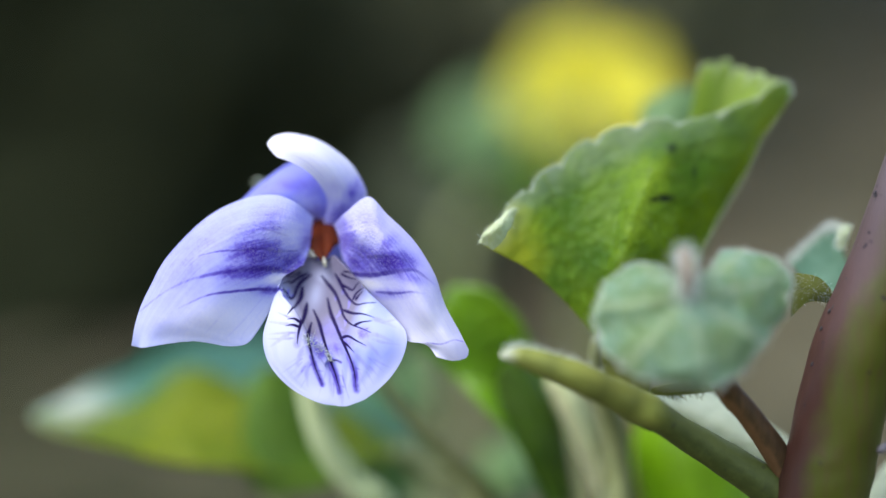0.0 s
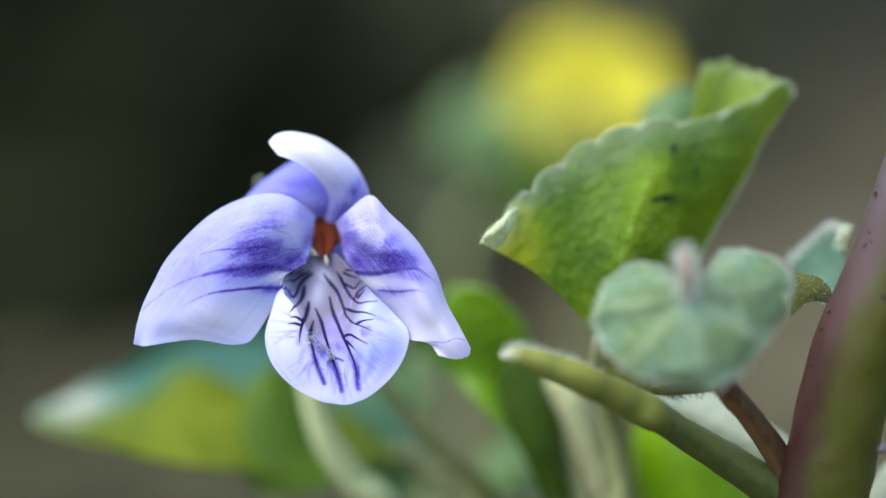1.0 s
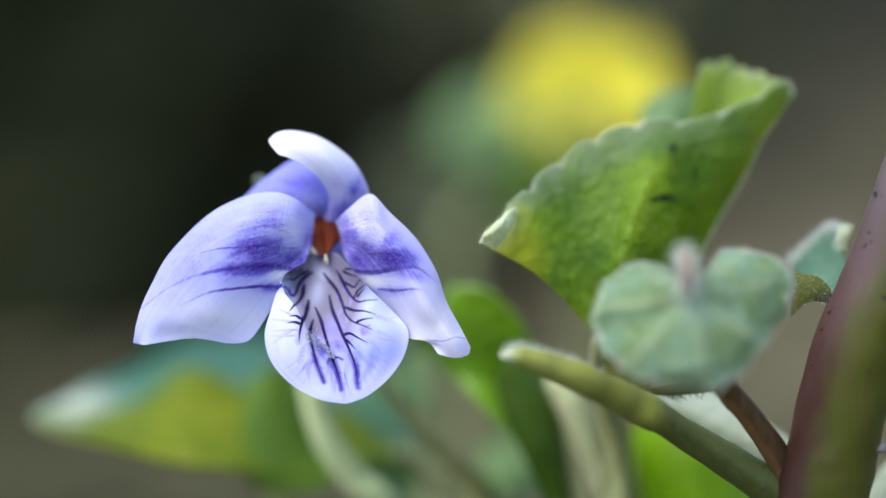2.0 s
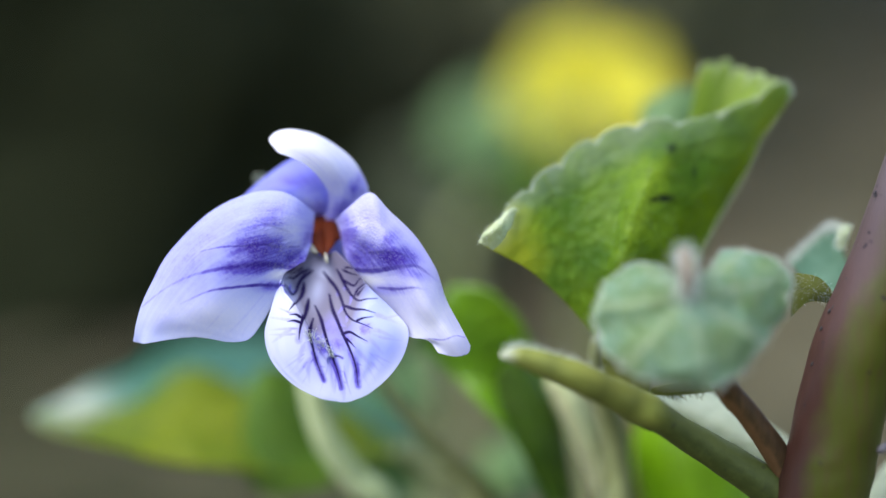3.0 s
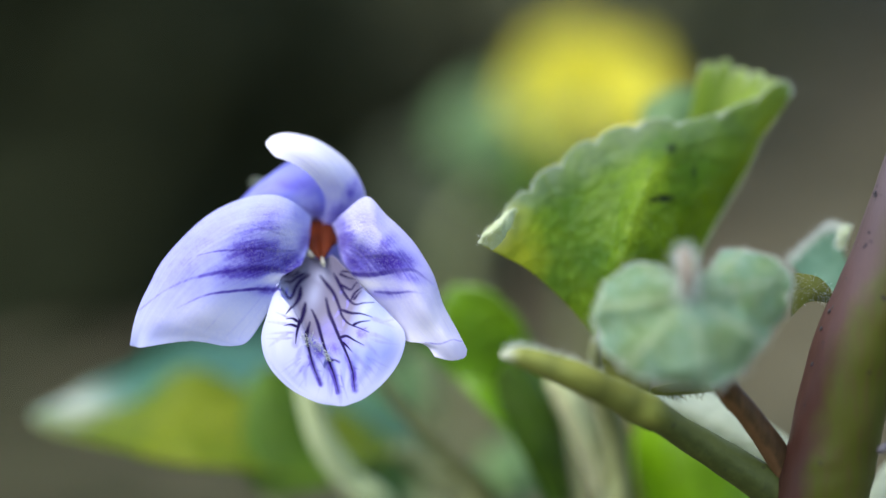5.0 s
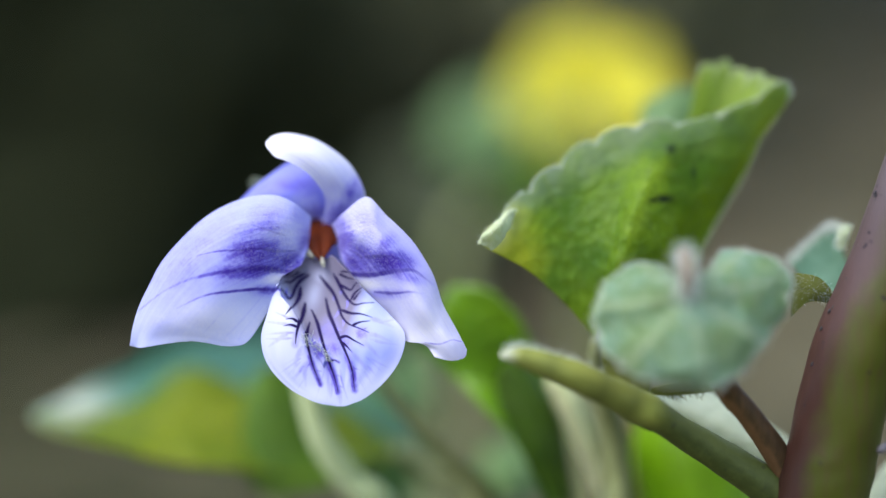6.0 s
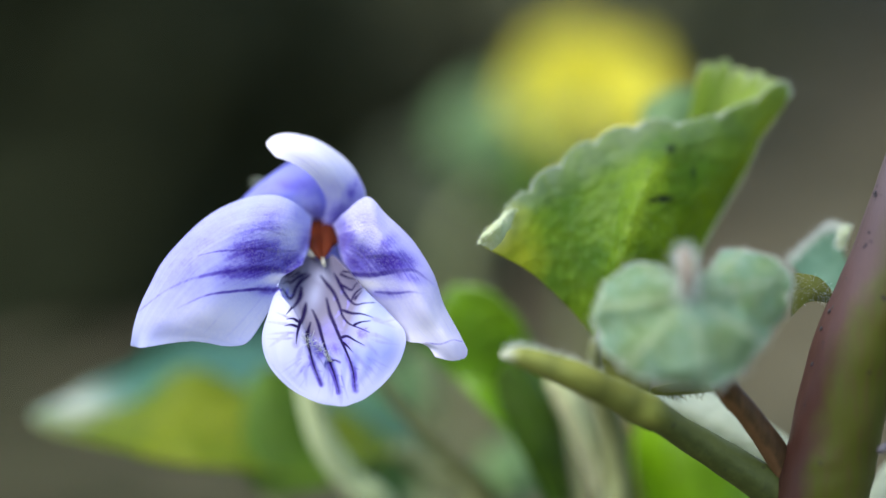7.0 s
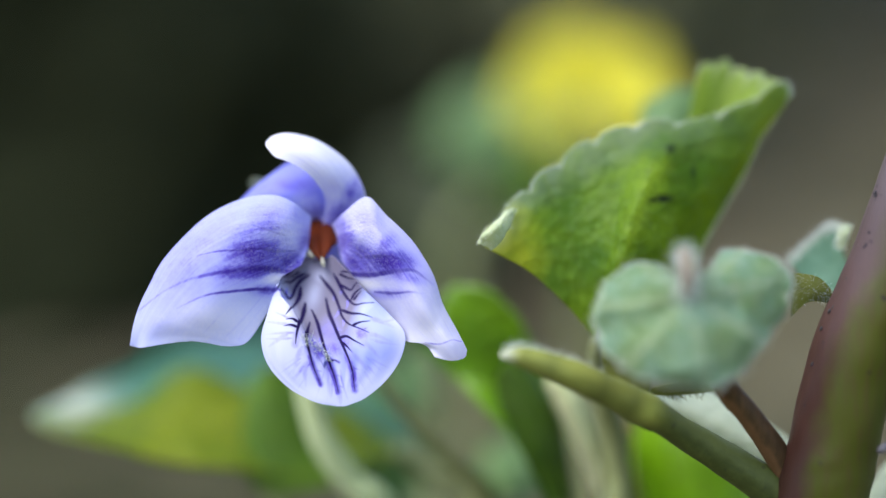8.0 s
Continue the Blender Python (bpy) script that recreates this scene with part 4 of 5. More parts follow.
def upper_petals():
    under = [(-6.63, 3.40, 71.38), (-6.45, 2.90, 72.07), (-6.42, 2.20, 72.80), (-6.67, 1.50, 73.41), (-7.16, 0.90, 74.01), (-7.91, 0.50, 74.55), (-8.64, 0.40, 74.88), (-9.08, 0.50, 75.04), (-9.47, 0.80, 75.48)]
    middle = [(-6.25, 3.30, 71.32), (-5.66, 2.60, 72.19), (-5.41, 1.80, 73.04), (-5.73, 1.20, 73.86), (-6.42, 0.80, 74.68), (-7.30, 0.60, 75.32), (-8.22, 0.60, 75.66), (-8.97, 0.70, 75.70), (-9.56, 0.90, 75.64)]
    over = [(-5.88, 3.30, 71.32), (-4.55, 2.90, 72.32), (-4.19, 2.40, 73.06), (-4.80, 2.20, 74.36), (-5.70, 2.00, 75.28), (-6.99, 1.80, 76.02), (-8.25, 1.60, 76.32), (-9.14, 1.40, 76.19), (-9.59, 1.20, 75.81)]
    s = loft([under, middle, over], 90, 130)
    s = frayed(roll(s, 2.0, 0.1, 2.0), 0.05, 4.0)
    p = no_pigment(s)
    p[..., 0] = faint_veins(s, 7, 74, 0.2, 0.8, 0.012, 0.2)
    p[..., 2] = 0.7 * np.clip((np.linspace(0, 1, s.shape[1])[None, :] - 0.25) / 0.45, 0, 1) * np.ones((s.shape[0], 1))
    for spot, rx, rz, k, q in (((-4.82, 73.19), 1.0, 0.6, 0.58, 60), ((-5.74, 71.75), 1.2, 0.8, 0.68, 40), ((-5.40, 73.62), 1.2, 0.9, 0.2, 40), ((-6.32, 72.30), 0.5, 0.8, 0.3, 0)):
        p[..., 0] = np.maximum(p[..., 0], k * blob(s, spot, rx, rz, q))
    sheet_part("upper_petal", s, 0.16, PETAL_WHITE, flower, "nearly white upper petal curled back", p)
    s = loft([
        [(-7.53, 4.00, 71.54), (-8.90, 3.20, 71.75), (-10.45, 3.00, 72.16), (-11.15, 3.20, 72.54), (-10.79, 3.40, 73.07), (-9.99, 3.50, 73.77), (-8.94, 3.80, 74.56), (-8.45, 4.00, 74.85)],
        [(-7.04, 3.60, 71.67), (-7.67, 2.60, 72.31), (-8.68, 2.20, 72.89), (-9.31, 2.40, 73.30), (-9.25, 2.80, 73.72), (-8.84, 3.20, 74.23), (-8.45, 3.60, 74.65), (-8.26, 4.00, 74.92)],
        [(-6.57, 3.60, 71.76), (-6.24, 3.20, 72.54), (-6.38, 3.00, 73.32), (-6.70, 3.00, 73.94), (-7.14, 3.20, 74.42), (-7.60, 3.50, 74.74), (-7.93, 3.80, 74.91), (-8.13, 4.00, 74.95)],
    ], 90, 110)
    p = no_pigment(s)
    for spot, rx, rz, k in (((-8.1, 73.5), 1.5, 0.5, 0.5), ((-9.31, 73.24), 1.4, 0.6, 0.3), ((-6.86, 72.02), 0.9, 0.9, 0.5), ((-7.2, 73.1), 0.6, 0.5, 0.4)):
        p[..., 0] = np.maximum(p[..., 0], k * blob(s, spot, rx, rz))
    p[..., 2] = 0.45 * blob(s, (-7.4, 72.4), 0.9, 0.8)
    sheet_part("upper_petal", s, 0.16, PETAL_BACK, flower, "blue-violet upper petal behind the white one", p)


def flower_heart():
    for name, pts, rad, mat, flat in (
            ("stamen", [(-6.97, 3.90, 71.51), (-7.14, 2.90, 70.88), (-6.97, 2.00, 70.13), (-6.55, 1.10, 69.36)], (0.50, 0.56, 0.40, 0.04), ANTHER, 0.5),
            ("stamen", [(-6.56, 3.90, 71.51), (-6.35, 2.80, 70.82), (-6.34, 1.90, 70.07), (-6.52, 1.10, 69.36)], (0.50, 0.50, 0.30, 0.04), ANTHER, 0.5),
            ("stamen", [(-6.19, 3.40, 71.13), (-5.97, 2.60, 70.56), (-6.19, 2.00, 70.00)], (0.25, 0.32, 0.10), ANTHER, 0.5),
            ("stamen", [(-7.32, 3.40, 71.01), (-7.44, 2.60, 70.44), (-7.16, 2.10, 70.00)], (0.25, 0.28, 0.08), ANTHER, 0.5),
            ("stigma", [(-6.53, 1.30, 69.54), (-6.46, 1.00, 69.26), (-6.39, 0.90, 69.02)], (0.08, 0.13, 0.07), STIGMA, 0.8),
            ("stigma", [(-7.39, 2.30, 70.19), (-7.21, 1.80, 69.82), (-6.98, 1.50, 69.54)], (0.20, 0.27, 0.10), STIGMA, 0.6)):
        tube(name, pts, rad, mat, flower, "", 14, 20, flat, 0.2)
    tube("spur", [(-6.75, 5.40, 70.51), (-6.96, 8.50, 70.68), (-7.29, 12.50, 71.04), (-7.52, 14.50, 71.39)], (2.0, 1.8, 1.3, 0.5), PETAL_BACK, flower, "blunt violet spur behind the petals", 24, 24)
    for a, b, c in (((-8.53, 7.50, 71.97), (-9.89, 8.50, 73.12), (-10.76, 8.00, 73.92)), ((-7.24, 7.50, 72.29), (-7.31, 9.00, 73.46), (-7.49, 10.00, 74.30)), ((-5.94, 7.50, 71.81), (-5.35, 9.00, 72.32), (-4.99, 10.00, 72.73)),
                    ((-7.88, 7.50, 70.03), (-8.62, 9.00, 69.05), (-8.84, 10.00, 68.06)), ((-5.94, 7.50, 70.03), (-5.19, 9.00, 69.22), (-4.73, 10.00, 68.39))):
        tube("sepal", [a, b, c], (0.9, 0.7, 0.2), SEPAL_PALE, flower, "", 12, 18, 0.3, 0.1)
    tube("stalk", [(-6.94, 8.00, 71.00), (-6.99, 10.50, 72.28), (-7.36, 14.00, 71.38), (-8.07, 14.00, 67.33), (-7.99, 12.50, 63.01), (-7.15, 12.50, 59.00), (-5.43, 13.00, 56.28), (-3.17, 14.00, 53.49), (-2.95, 20.00, 43.35), (-4.00, 20.00, 15.26), (-5.06, 20.00, -10.90)],
         (0.6, 0.62, 0.7, 0.75, 0.8, 0.85, 0.9, 0.95, 1.0, 1.05, 1.1), STALK_PALE, flower, "pale green flower stalk", 16, 120)


lower_petal()
left_petal()
right_petal()
upper_petals()
flower_heart()


# ---- the stem beside the flower ----
def main_stem():
    ob = thing("violet_plant", (20.39, 0.00, -0.22), "thick plant stem, purple-brown shading to olive green", "plant")
    # the wide spot is no node: mauve sheen painted on the upper stem
    shaft = tube("stem", [(19.62, 0.00, -0.53), (19.78, 0.00, 37.58), (20.07, -0.50, 51.43), (20.45, -1.00, 56.66), (21.03, -1.00, 59.55), (22.24, -1.00, 64.41), (24.07, -1.00, 68.66), (26.13, -1.00, 74.44), (27.96, -1.00, 79.75), (28.69, -1.00, 81.88)],
                 (3.0, 2.8, 2.55, 2.45, 2.45, 2.45, 2.42, 2.4, 2.2, 0.8), STEM, ob, "", 40, 110, 1.0, 0.04, nodes=(((23.23, -3.00, 76.5), 8.5, 0.9),))
    tube("bud_scale", [(23.04, -3.40, 59.28), (23.20, -3.70, 59.49), (23.46, -3.40, 59.70)], (0.16, 0.24, 0.14), BUD, shaft, "tiny grey-purple bud scale", 12, 14)
    rnd = random.Random(77)
    line = curve([(18.57, -1.00, 59.39), (19.93, -1.00, 65.02), (21.76, -1.00, 69.36), (23.76, -1.00, 75.04)], 80)
    for k in range(9):
        c = line[rnd.randrange(6, 76)] + np.array((rnd.uniform(0.0, 0.5), -0.9, rnd.uniform(-0.1, 0.1)))
        tube("wart", [c + np.array((-0.09, 0, -0.1)), c, c + np.array((0.05, 0, 0.13))], (0.03, 0.075, 0.03), WART, shaft, "", 7, 7)
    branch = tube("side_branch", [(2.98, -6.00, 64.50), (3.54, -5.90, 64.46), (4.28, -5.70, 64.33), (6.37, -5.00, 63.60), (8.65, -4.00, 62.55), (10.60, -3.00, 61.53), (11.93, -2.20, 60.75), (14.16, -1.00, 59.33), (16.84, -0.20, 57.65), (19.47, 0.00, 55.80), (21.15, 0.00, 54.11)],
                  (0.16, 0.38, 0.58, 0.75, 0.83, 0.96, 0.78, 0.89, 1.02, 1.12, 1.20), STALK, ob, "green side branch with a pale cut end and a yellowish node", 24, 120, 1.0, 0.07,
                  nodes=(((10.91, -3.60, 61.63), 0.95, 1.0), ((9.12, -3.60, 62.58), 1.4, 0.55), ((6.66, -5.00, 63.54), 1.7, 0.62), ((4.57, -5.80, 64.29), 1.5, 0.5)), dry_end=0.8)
    rnd = random.Random(21)
    line = curve([(3.28, -5.90, 64.70), (4.28, -5.70, 64.87), (6.37, -5.00, 64.31), (8.26, -4.00, 63.43)], 60)
    spots, ways = [], []
    for _ in range(1300):
        c = line[rnd.randrange(5, 60)]
        spots.append(c + np.array((0, rnd.uniform(0.0, 0.7), rnd.uniform(-0.2, 0.0))))
        ways.append((rnd.gauss(-0.1, 0.8), rnd.gauss(0, 0.8), rnd.uniform(0.3, 1)))
    hairs("hairs", spots, ways, 0.55, 0.006, branch, 22, "fine white hairs")
    return ob


stem = main_stem()


# ---- leaves ----
def scallop(s, teeth, depth, seed=0):
    """Rounded teeth along the margin of a blade, which ends at the last column."""
    nu, nv = s.shape[:2]
    out = s.copy()
    rnd = random.Random(seed)
    length = np.concatenate([[0], np.cumsum(np.linalg.norm(np.diff(s[:, -1], axis=0), axis=1))])
    phase = length / length[-1] * teeth
    heights = [rnd.uniform(0.7, 1.3) for _ in range(teeth + 2)]
    notch = np.zeros(nu)
    for i in range(nu):
        k = int(phase[i])
        f = phase[i] - k
        lift = (1 - abs(2 * f - 0.9) ** 2.2) * heights[k]
        notch[i] = max(0.0, 1 - abs(f - 0.02) * 6) + max(0.0, 1 - abs(f - 1.02) * 6)
        way = s[i, -1] - s[i, -6]
        way /= max(1e-6, np.linalg.norm(way))
        for j in range(int(nv * 0.82), nv):
            g = (j / (nv - 1) - 0.82) / 0.18
            out[i, j] += way * depth * (lift - 0.6) * g * g
    return out, notch


def leaf_pigment(s, ribs, width, notch=None, margin=0.012, side=7):
    """Pale ribs (lists of row fractions along the blade), side veins and a pale margin."""
    nu, nv = s.shape[:2]
    u = np.linspace(0, 1, nu)[:, None]
    v = np.linspace(0, 1, nv)[None, :]
    p = no_pigment(s)
    for r in ribs:
        w = width * (1.1 - 0.8 * v)
        p[..., 1] = np.maximum(p[..., 1], np.clip(1.4 - np.abs(u - r) / w, 0, 1))
        for k in range(side):
            start = 0.12 + 0.8 * k / side
            for sign in (-1, 1):
                path = start + 0.9 * np.abs(u - r) + 0.6 * (u - r) ** 2
                on = (np.sign(u - r) == sign) & (np.abs(u - r) < 0.24)
                p[..., 1] = np.maximum(p[..., 1], on * 0.7 * np.clip(1.3 - np.abs(v - path) / (width * 0.55), 0, 1))
    edge = np.clip(1.3 - (1 - v) / margin, 0, 1) * np.ones_like(u)
    if notch is not None:
        edge = edge * 0.5 + np.clip(1.2 - (1 - v) / (margin * 3.5), 0, 1) * np.clip(notch, 0, 1)[:, None]
    p[..., 2] = np.clip(edge, 0, 1)
    return p


def big_leaf():
    ob = thing("violet_leaf", (9.92, 8.00, -4.35), "upright folded green violet leaf with scalloped pale margin", "leaf", "violet leaves")
    g0 = [(8.57, 3.00, 65.03), (6.87, 2.20, 66.92), (5.14, 1.60, 68.58), (3.58, 1.20, 69.54), (1.94, 0.80, 70.40)]
    g1 = [(8.56, 2.80, 65.19), (7.28, 2.30, 67.91), (5.94, 2.20, 70.03), (4.55, 2.40, 71.43), (3.40, 2.60, 71.97)]
    g2 = [(8.58, 2.60, 65.29), (7.65, 2.20, 68.23), (6.73, 2.50, 70.81), (5.82, 3.00, 72.53), (5.05, 3.40, 73.64)]
    g3 = [(8.60, 2.50, 65.35), (8.20, 2.00, 68.63), (7.97, 2.40, 71.43), (7.71, 3.20, 73.48), (7.44, 4.00, 75.58)]
    g4 = [(8.65, 2.20, 65.52), (9.01, 1.60, 69.26), (9.52, 2.20, 72.21), (9.92, 3.40, 74.74), (10.32, 4.60, 76.93)]
    g5 = [(8.76, 2.00, 65.68), (9.90, 1.00, 69.72), (11.01, 1.40, 72.81), (12.37, 2.80, 75.34), (13.86, 4.60, 77.28)]
    g6 = [(8.97, 2.40, 65.51), (11.37, 2.00, 69.10), (13.31, 2.80, 72.22), (15.02, 4.20, 75.08), (16.78, 5.20, 78.14)]
    g7 = [(9.19, 2.80, 65.34), (12.43, 3.40, 68.15), (14.39, 4.20, 70.98), (16.72, 5.20, 75.12), (19.02, 5.80, 79.35)]
    g8 = [(9.32, 3.00, 65.21), (12.94, 4.20, 67.76), (15.06, 5.20, 70.83), (17.73, 6.20, 75.47), (19.99, 6.30, 79.10)]
    s = loft([g0, g1, g2, g3, g4, g5, g6, g7, g8], 240, 120)
    s, notch = scallop(s, 9, 0.34, 5)
    s = roll(s, 3.0, 0.35, 3.0)
    s = roll(s, 0.9, 0.035, 9.0)
    p = leaf_pigment(s, (0.28, 0.85), 0.004, notch, 0.014)
    for spot, rx, rz, k in (((12.21, 72.79), 0.55, 0.2, 1.0), ((11.66, 72.72), 0.3, 0.16, 0.8), ((12.67, 75.60), 0.25, 0.25, 0.8), ((13.96, 74.32), 0.16, 0.4, 0.6)):
        p[..., 0] = np.maximum(p[..., 0], k * blob(s, spot, rx, rz))
    p[..., 2] = np.maximum(p[..., 2], 0.95 * blob(s, (2.63, 71.01), 0.75, 1.2, -40))
    blade = sheet_part("blade", s, 0.22, LEAF, ob, "", p)
    tube("midrib", [tuple(s[-1, j] + np.array((0.02, -0.05, 0))) for j in range(2, 119, 13)], (0.26, 0.24, 0.22, 0.2, 0.18, 0.16, 0.13, 0.10, 0.05), STALK_OLIVE, ob, "pale midrib along the fold", 10, 60)
    sheet_hairs("margin_hairs", s, 220, 0.2, 0.010, blade, 31, -1, 3)
    c = loft([
        [(1.91, 0.90, 70.28), (2.08, 0.20, 70.71), (2.70, 0.40, 71.32), (3.38, 1.60, 71.98), (3.86, 2.40, 72.18)],
        [(2.12, 0.30, 70.28), (2.56, -0.60, 70.85), (3.12, -0.30, 71.44), (3.61, 1.10, 71.94), (3.92, 2.20, 72.18)],
        [(2.70, 0.20, 69.94), (3.24, 0.00, 70.43), (3.59, 0.50, 71.04), (3.90, 1.60, 71.58), (4.02, 2.30, 72.09)],
    ], 24, 40)
    c = roll(c, 0.5, 0.12, 3.0)
    curl = sheet_part("curled_tip", c, 0.2, LEAF_CREAM, ob, "pale curled tip of the leaf", leaf_pigment(c, (0.5,), 0.03))
    sheet_hairs("tip_hairs", c, 90, 0.2, 0.010, curl, 33, -1)
    f = loft([
        [(9.24, 5.00, 65.43), (12.35, 8.00, 71.98), (14.02, 8.50, 76.86), (14.78, 8.00, 80.63)],
        [(9.36, 5.50, 65.57), (13.25, 9.00, 72.32), (15.10, 9.50, 76.91), (16.26, 8.50, 80.64)],
        [(9.43, 5.50, 65.57), (14.07, 9.00, 72.64), (16.02, 9.00, 77.05), (17.74, 7.80, 80.13)],
        [(9.46, 5.00, 65.43), (14.78, 8.00, 72.63), (17.02, 7.80, 76.83), (19.39, 6.60, 79.44)],
    ], 110, 80)
    f, notch = scallop(f, 5, 0.42, 8)
    f = roll(f, 2.5, 0.25, 5.0)
    p = leaf_pigment(f, (0.5,), 0.02, notch, 0.03)
    # brighter copy of the leaf colour: the lobe's sunlight is painted in
    sheet_part("far_lobe", f, 0.22, LEAF_LIME, ob, "far lobe of the leaf, sunlight painted into its lime", p)
    tube("leaf_stalk", [(8.75, 2.80, 65.81), (8.62, 3.80, 64.21), (9.14, 6.00, 61.72), (9.98, 8.00, 58.36), (10.21, 8.50, 53.45), (10.11, 8.50, 35.56), (9.92, 8.00, -4.68)],
         (0.30, 0.5, 0.62, 0.68, 0.7, 0.8, 0.9), STALK_OLIVE, ob, "", 16, 70)
    return ob


def heart_blade(join, rim, depth_mid, nu, nv, teeth, tooth, seed):
    """A fan from the leaf-stalk to points of the rim; depth_mid pushes the middle of each ray toward the viewer."""
    guides = []
    for r in rim:
        a, b = np.array(join), np.array(r)
        m1, m2 = a + (b - a) * 0.35, a + (b - a) * 0.72
        m1[1] -= depth_mid * 0.8
        m2[1] -= depth_mid
        guides.append([a, m1, m2, b])
    s = loft(guides, nu, nv)
    return scallop(s, teeth, tooth, seed)


def woolly_leaf():
    ob = thing("young_leaf", (19.01, 0.00, 57.11), "small woolly pale green heart-shaped young leaf", "leaf", "violet leaves")
    s, notch = heart_blade((12.57, -6.75, 67.53), [(12.15, -5.67, 68.21), (11.71, -4.59, 69.20), (10.15, -3.78, 69.37), (8.67, -4.05, 68.54), (7.99, -4.59, 66.92), (8.15, -4.86, 65.25), (9.17, -6.20, 63.95),
                                             (10.93, -6.90, 63.14), (12.93, -7.20, 62.90), (14.70, -6.90, 63.29), (16.13, -6.20, 64.48), (17.57, -4.59, 66.24), (18.36, -4.05, 68.10), (18.07, -3.51, 69.31),
                                             (16.56, -3.24, 70.03), (14.61, -3.78, 69.94), (13.41, -5.40, 68.27)], 0.5, 260, 70, 15, 0.16, 3)
    s = roll(s, 1.6, 0.30, 6.0)
    s = roll(s, 0.6, 0.05, 2.0)
    u = np.linspace(0, 1, s.shape[0])
    crease = np.zeros(s.shape[:2])
    for r in (0.12, 0.25, 0.38, 0.52, 0.65, 0.78, 0.9):
        crease += np.exp(-((u - r) / 0.03) ** 2)[:, None] * np.sin(np.linspace(0, math.pi, s.shape[1]))[None, :]
    s[..., 1] -= 0.045 * crease
    s[..., 2] -= 0.22 * np.clip((s[..., 2] - 67.6) / 2.0, 0, 1)
    s = nearer(s, 0.983)
    p = leaf_pigment(s, (0.12, 0.25, 0.38, 0.52, 0.65, 0.78, 0.9), 0.013, notch, 0.015, 5)
    blade = sheet_part("blade", s, 0.2, LEAF_WOOLLY, ob, "", p)
    sheet_hairs("wool", s, 1700, 0.22, 0.010, blade, 41, -1, None, "short white wool")
    sheet_hairs("margin_hairs", s, 800, 0.34, 0.010, blade, 42, -1, 4, "white hairs along the margin")
    stalk_line = [(19.13, 0.20, 56.85), (18.04, -0.40, 58.89), (16.59, -1.00, 60.91), (15.25, -1.60, 62.47), (13.93, -3.24, 64.65), (13.01, -4.05, 67.65), (12.52, -4.86, 69.38), (12.50, -6.21, 69.68), (12.54, -7.02, 68.87), (12.55, -6.90, 67.59)]
    stalk_line = [tuple(nearer(np.array(q), 1.0 - 0.017 * min(1.0, k / 6))) for k, q in enumerate(stalk_line)]
    stalk = tube("leaf_stalk", stalk_line, (0.85, 0.72, 0.66, 0.66, 0.6, 0.5, 0.38, 0.34, 0.32, 0.24), STALK_RED, ob, "red-brown leaf stalk", 16, 80, nodes=(((12.35, -8.7, 69.0), 1.2, 1.0),))
    rnd = random.Random(43)
    c = curve(stalk_line, 60)
    spots, ways = [], []
    for _ in range(500):
        k = rnd.randrange(44, 60)
        q = rnd.uniform(0, 6.28)
        w = np.array((math.cos(q), -abs(rnd.gauss(0, 0.5)), math.sin(q)))
        spots.append(c[k] + w * 0.4)
        ways.append(w)
    hairs("stalk_wool", spots, ways, 0.5, 0.014, stalk, 44, "white wool at the top of the stalk")


def bud_leaf():
    """The small folded leaf in the axil of the stem."""
    ob = thing("budding_leaf", (21.23, -0.50, 67.59), "tiny folded hairy leaf sprouting from the stem", "leaf", "violet leaves")
    s = loft([
        [(21.89, -0.20, 69.11), (21.64, 0.20, 70.03), (21.58, 0.60, 71.11)],
        [(21.61, -0.40, 68.20), (21.06, 0.40, 69.57), (21.00, 0.80, 71.14)],
        [(21.35, -0.50, 67.53), (20.14, 0.40, 68.80), (19.86, 1.00, 70.28)],
        [(21.17, -0.50, 67.35), (19.80, 0.20, 68.19), (18.78, 0.80, 69.23)],
    ], 70, 50)
    s, notch = scallop(s, 5, 0.12, 2)
    s = nearer(s, 1.034)
    upper = sheet_part("upper_half", s, 0.14, LEAF_TEAL, ob, "", leaf_pigment(s, (0.5,), 0.014, notch, 0.05, 3))
    sheet_hairs("wool", s, 700, 0.4, 0.011, upper, 51, -1, 6)
    s = loft([
        [(21.33, -0.60, 67.29), (20.27, -0.80, 68.45), (18.83, -0.60, 68.75)],
        [(21.27, -0.60, 67.17), (20.12, -1.00, 67.75), (18.80, -0.60, 67.84)],
        [(21.17, -0.50, 67.04), (19.72, -0.80, 67.14), (18.77, -0.40, 66.31)],
    ], 50, 50)
    p = leaf_pigment(s, (0.5,), 0.03, None, 0.04, 6)
    lower = sheet_part("lower_half", s, 0.14, LEAF_OLIVE, ob, "dark green hairy underside", p)
    sheet_hairs("lower_hairs", s, 200, 0.26, 0.006, lower, 52, -1)
    s = loft([[(21.94, -1.40, 71.24), (21.71, -1.70, 70.70), (21.50, -1.50, 69.97)], [(21.59, -1.30, 71.36), (21.40, -1.70, 70.79), (21.27, -1.40, 70.03)], [(21.27, -1.00, 71.25), (21.16, -1.30, 70.79), (21.15, -1.00, 70.15)]], 24, 30)
    s = nearer(s, 1.036)
    tip = sheet_part("bract", s, 0.14, LEAF_CREAM, ob, "pale hairy bract", leaf_pigment(s, (0.5,), 0.03))
    sheet_hairs("bract_wool", s, 300, 0.3, 0.011, tip, 53, -1)


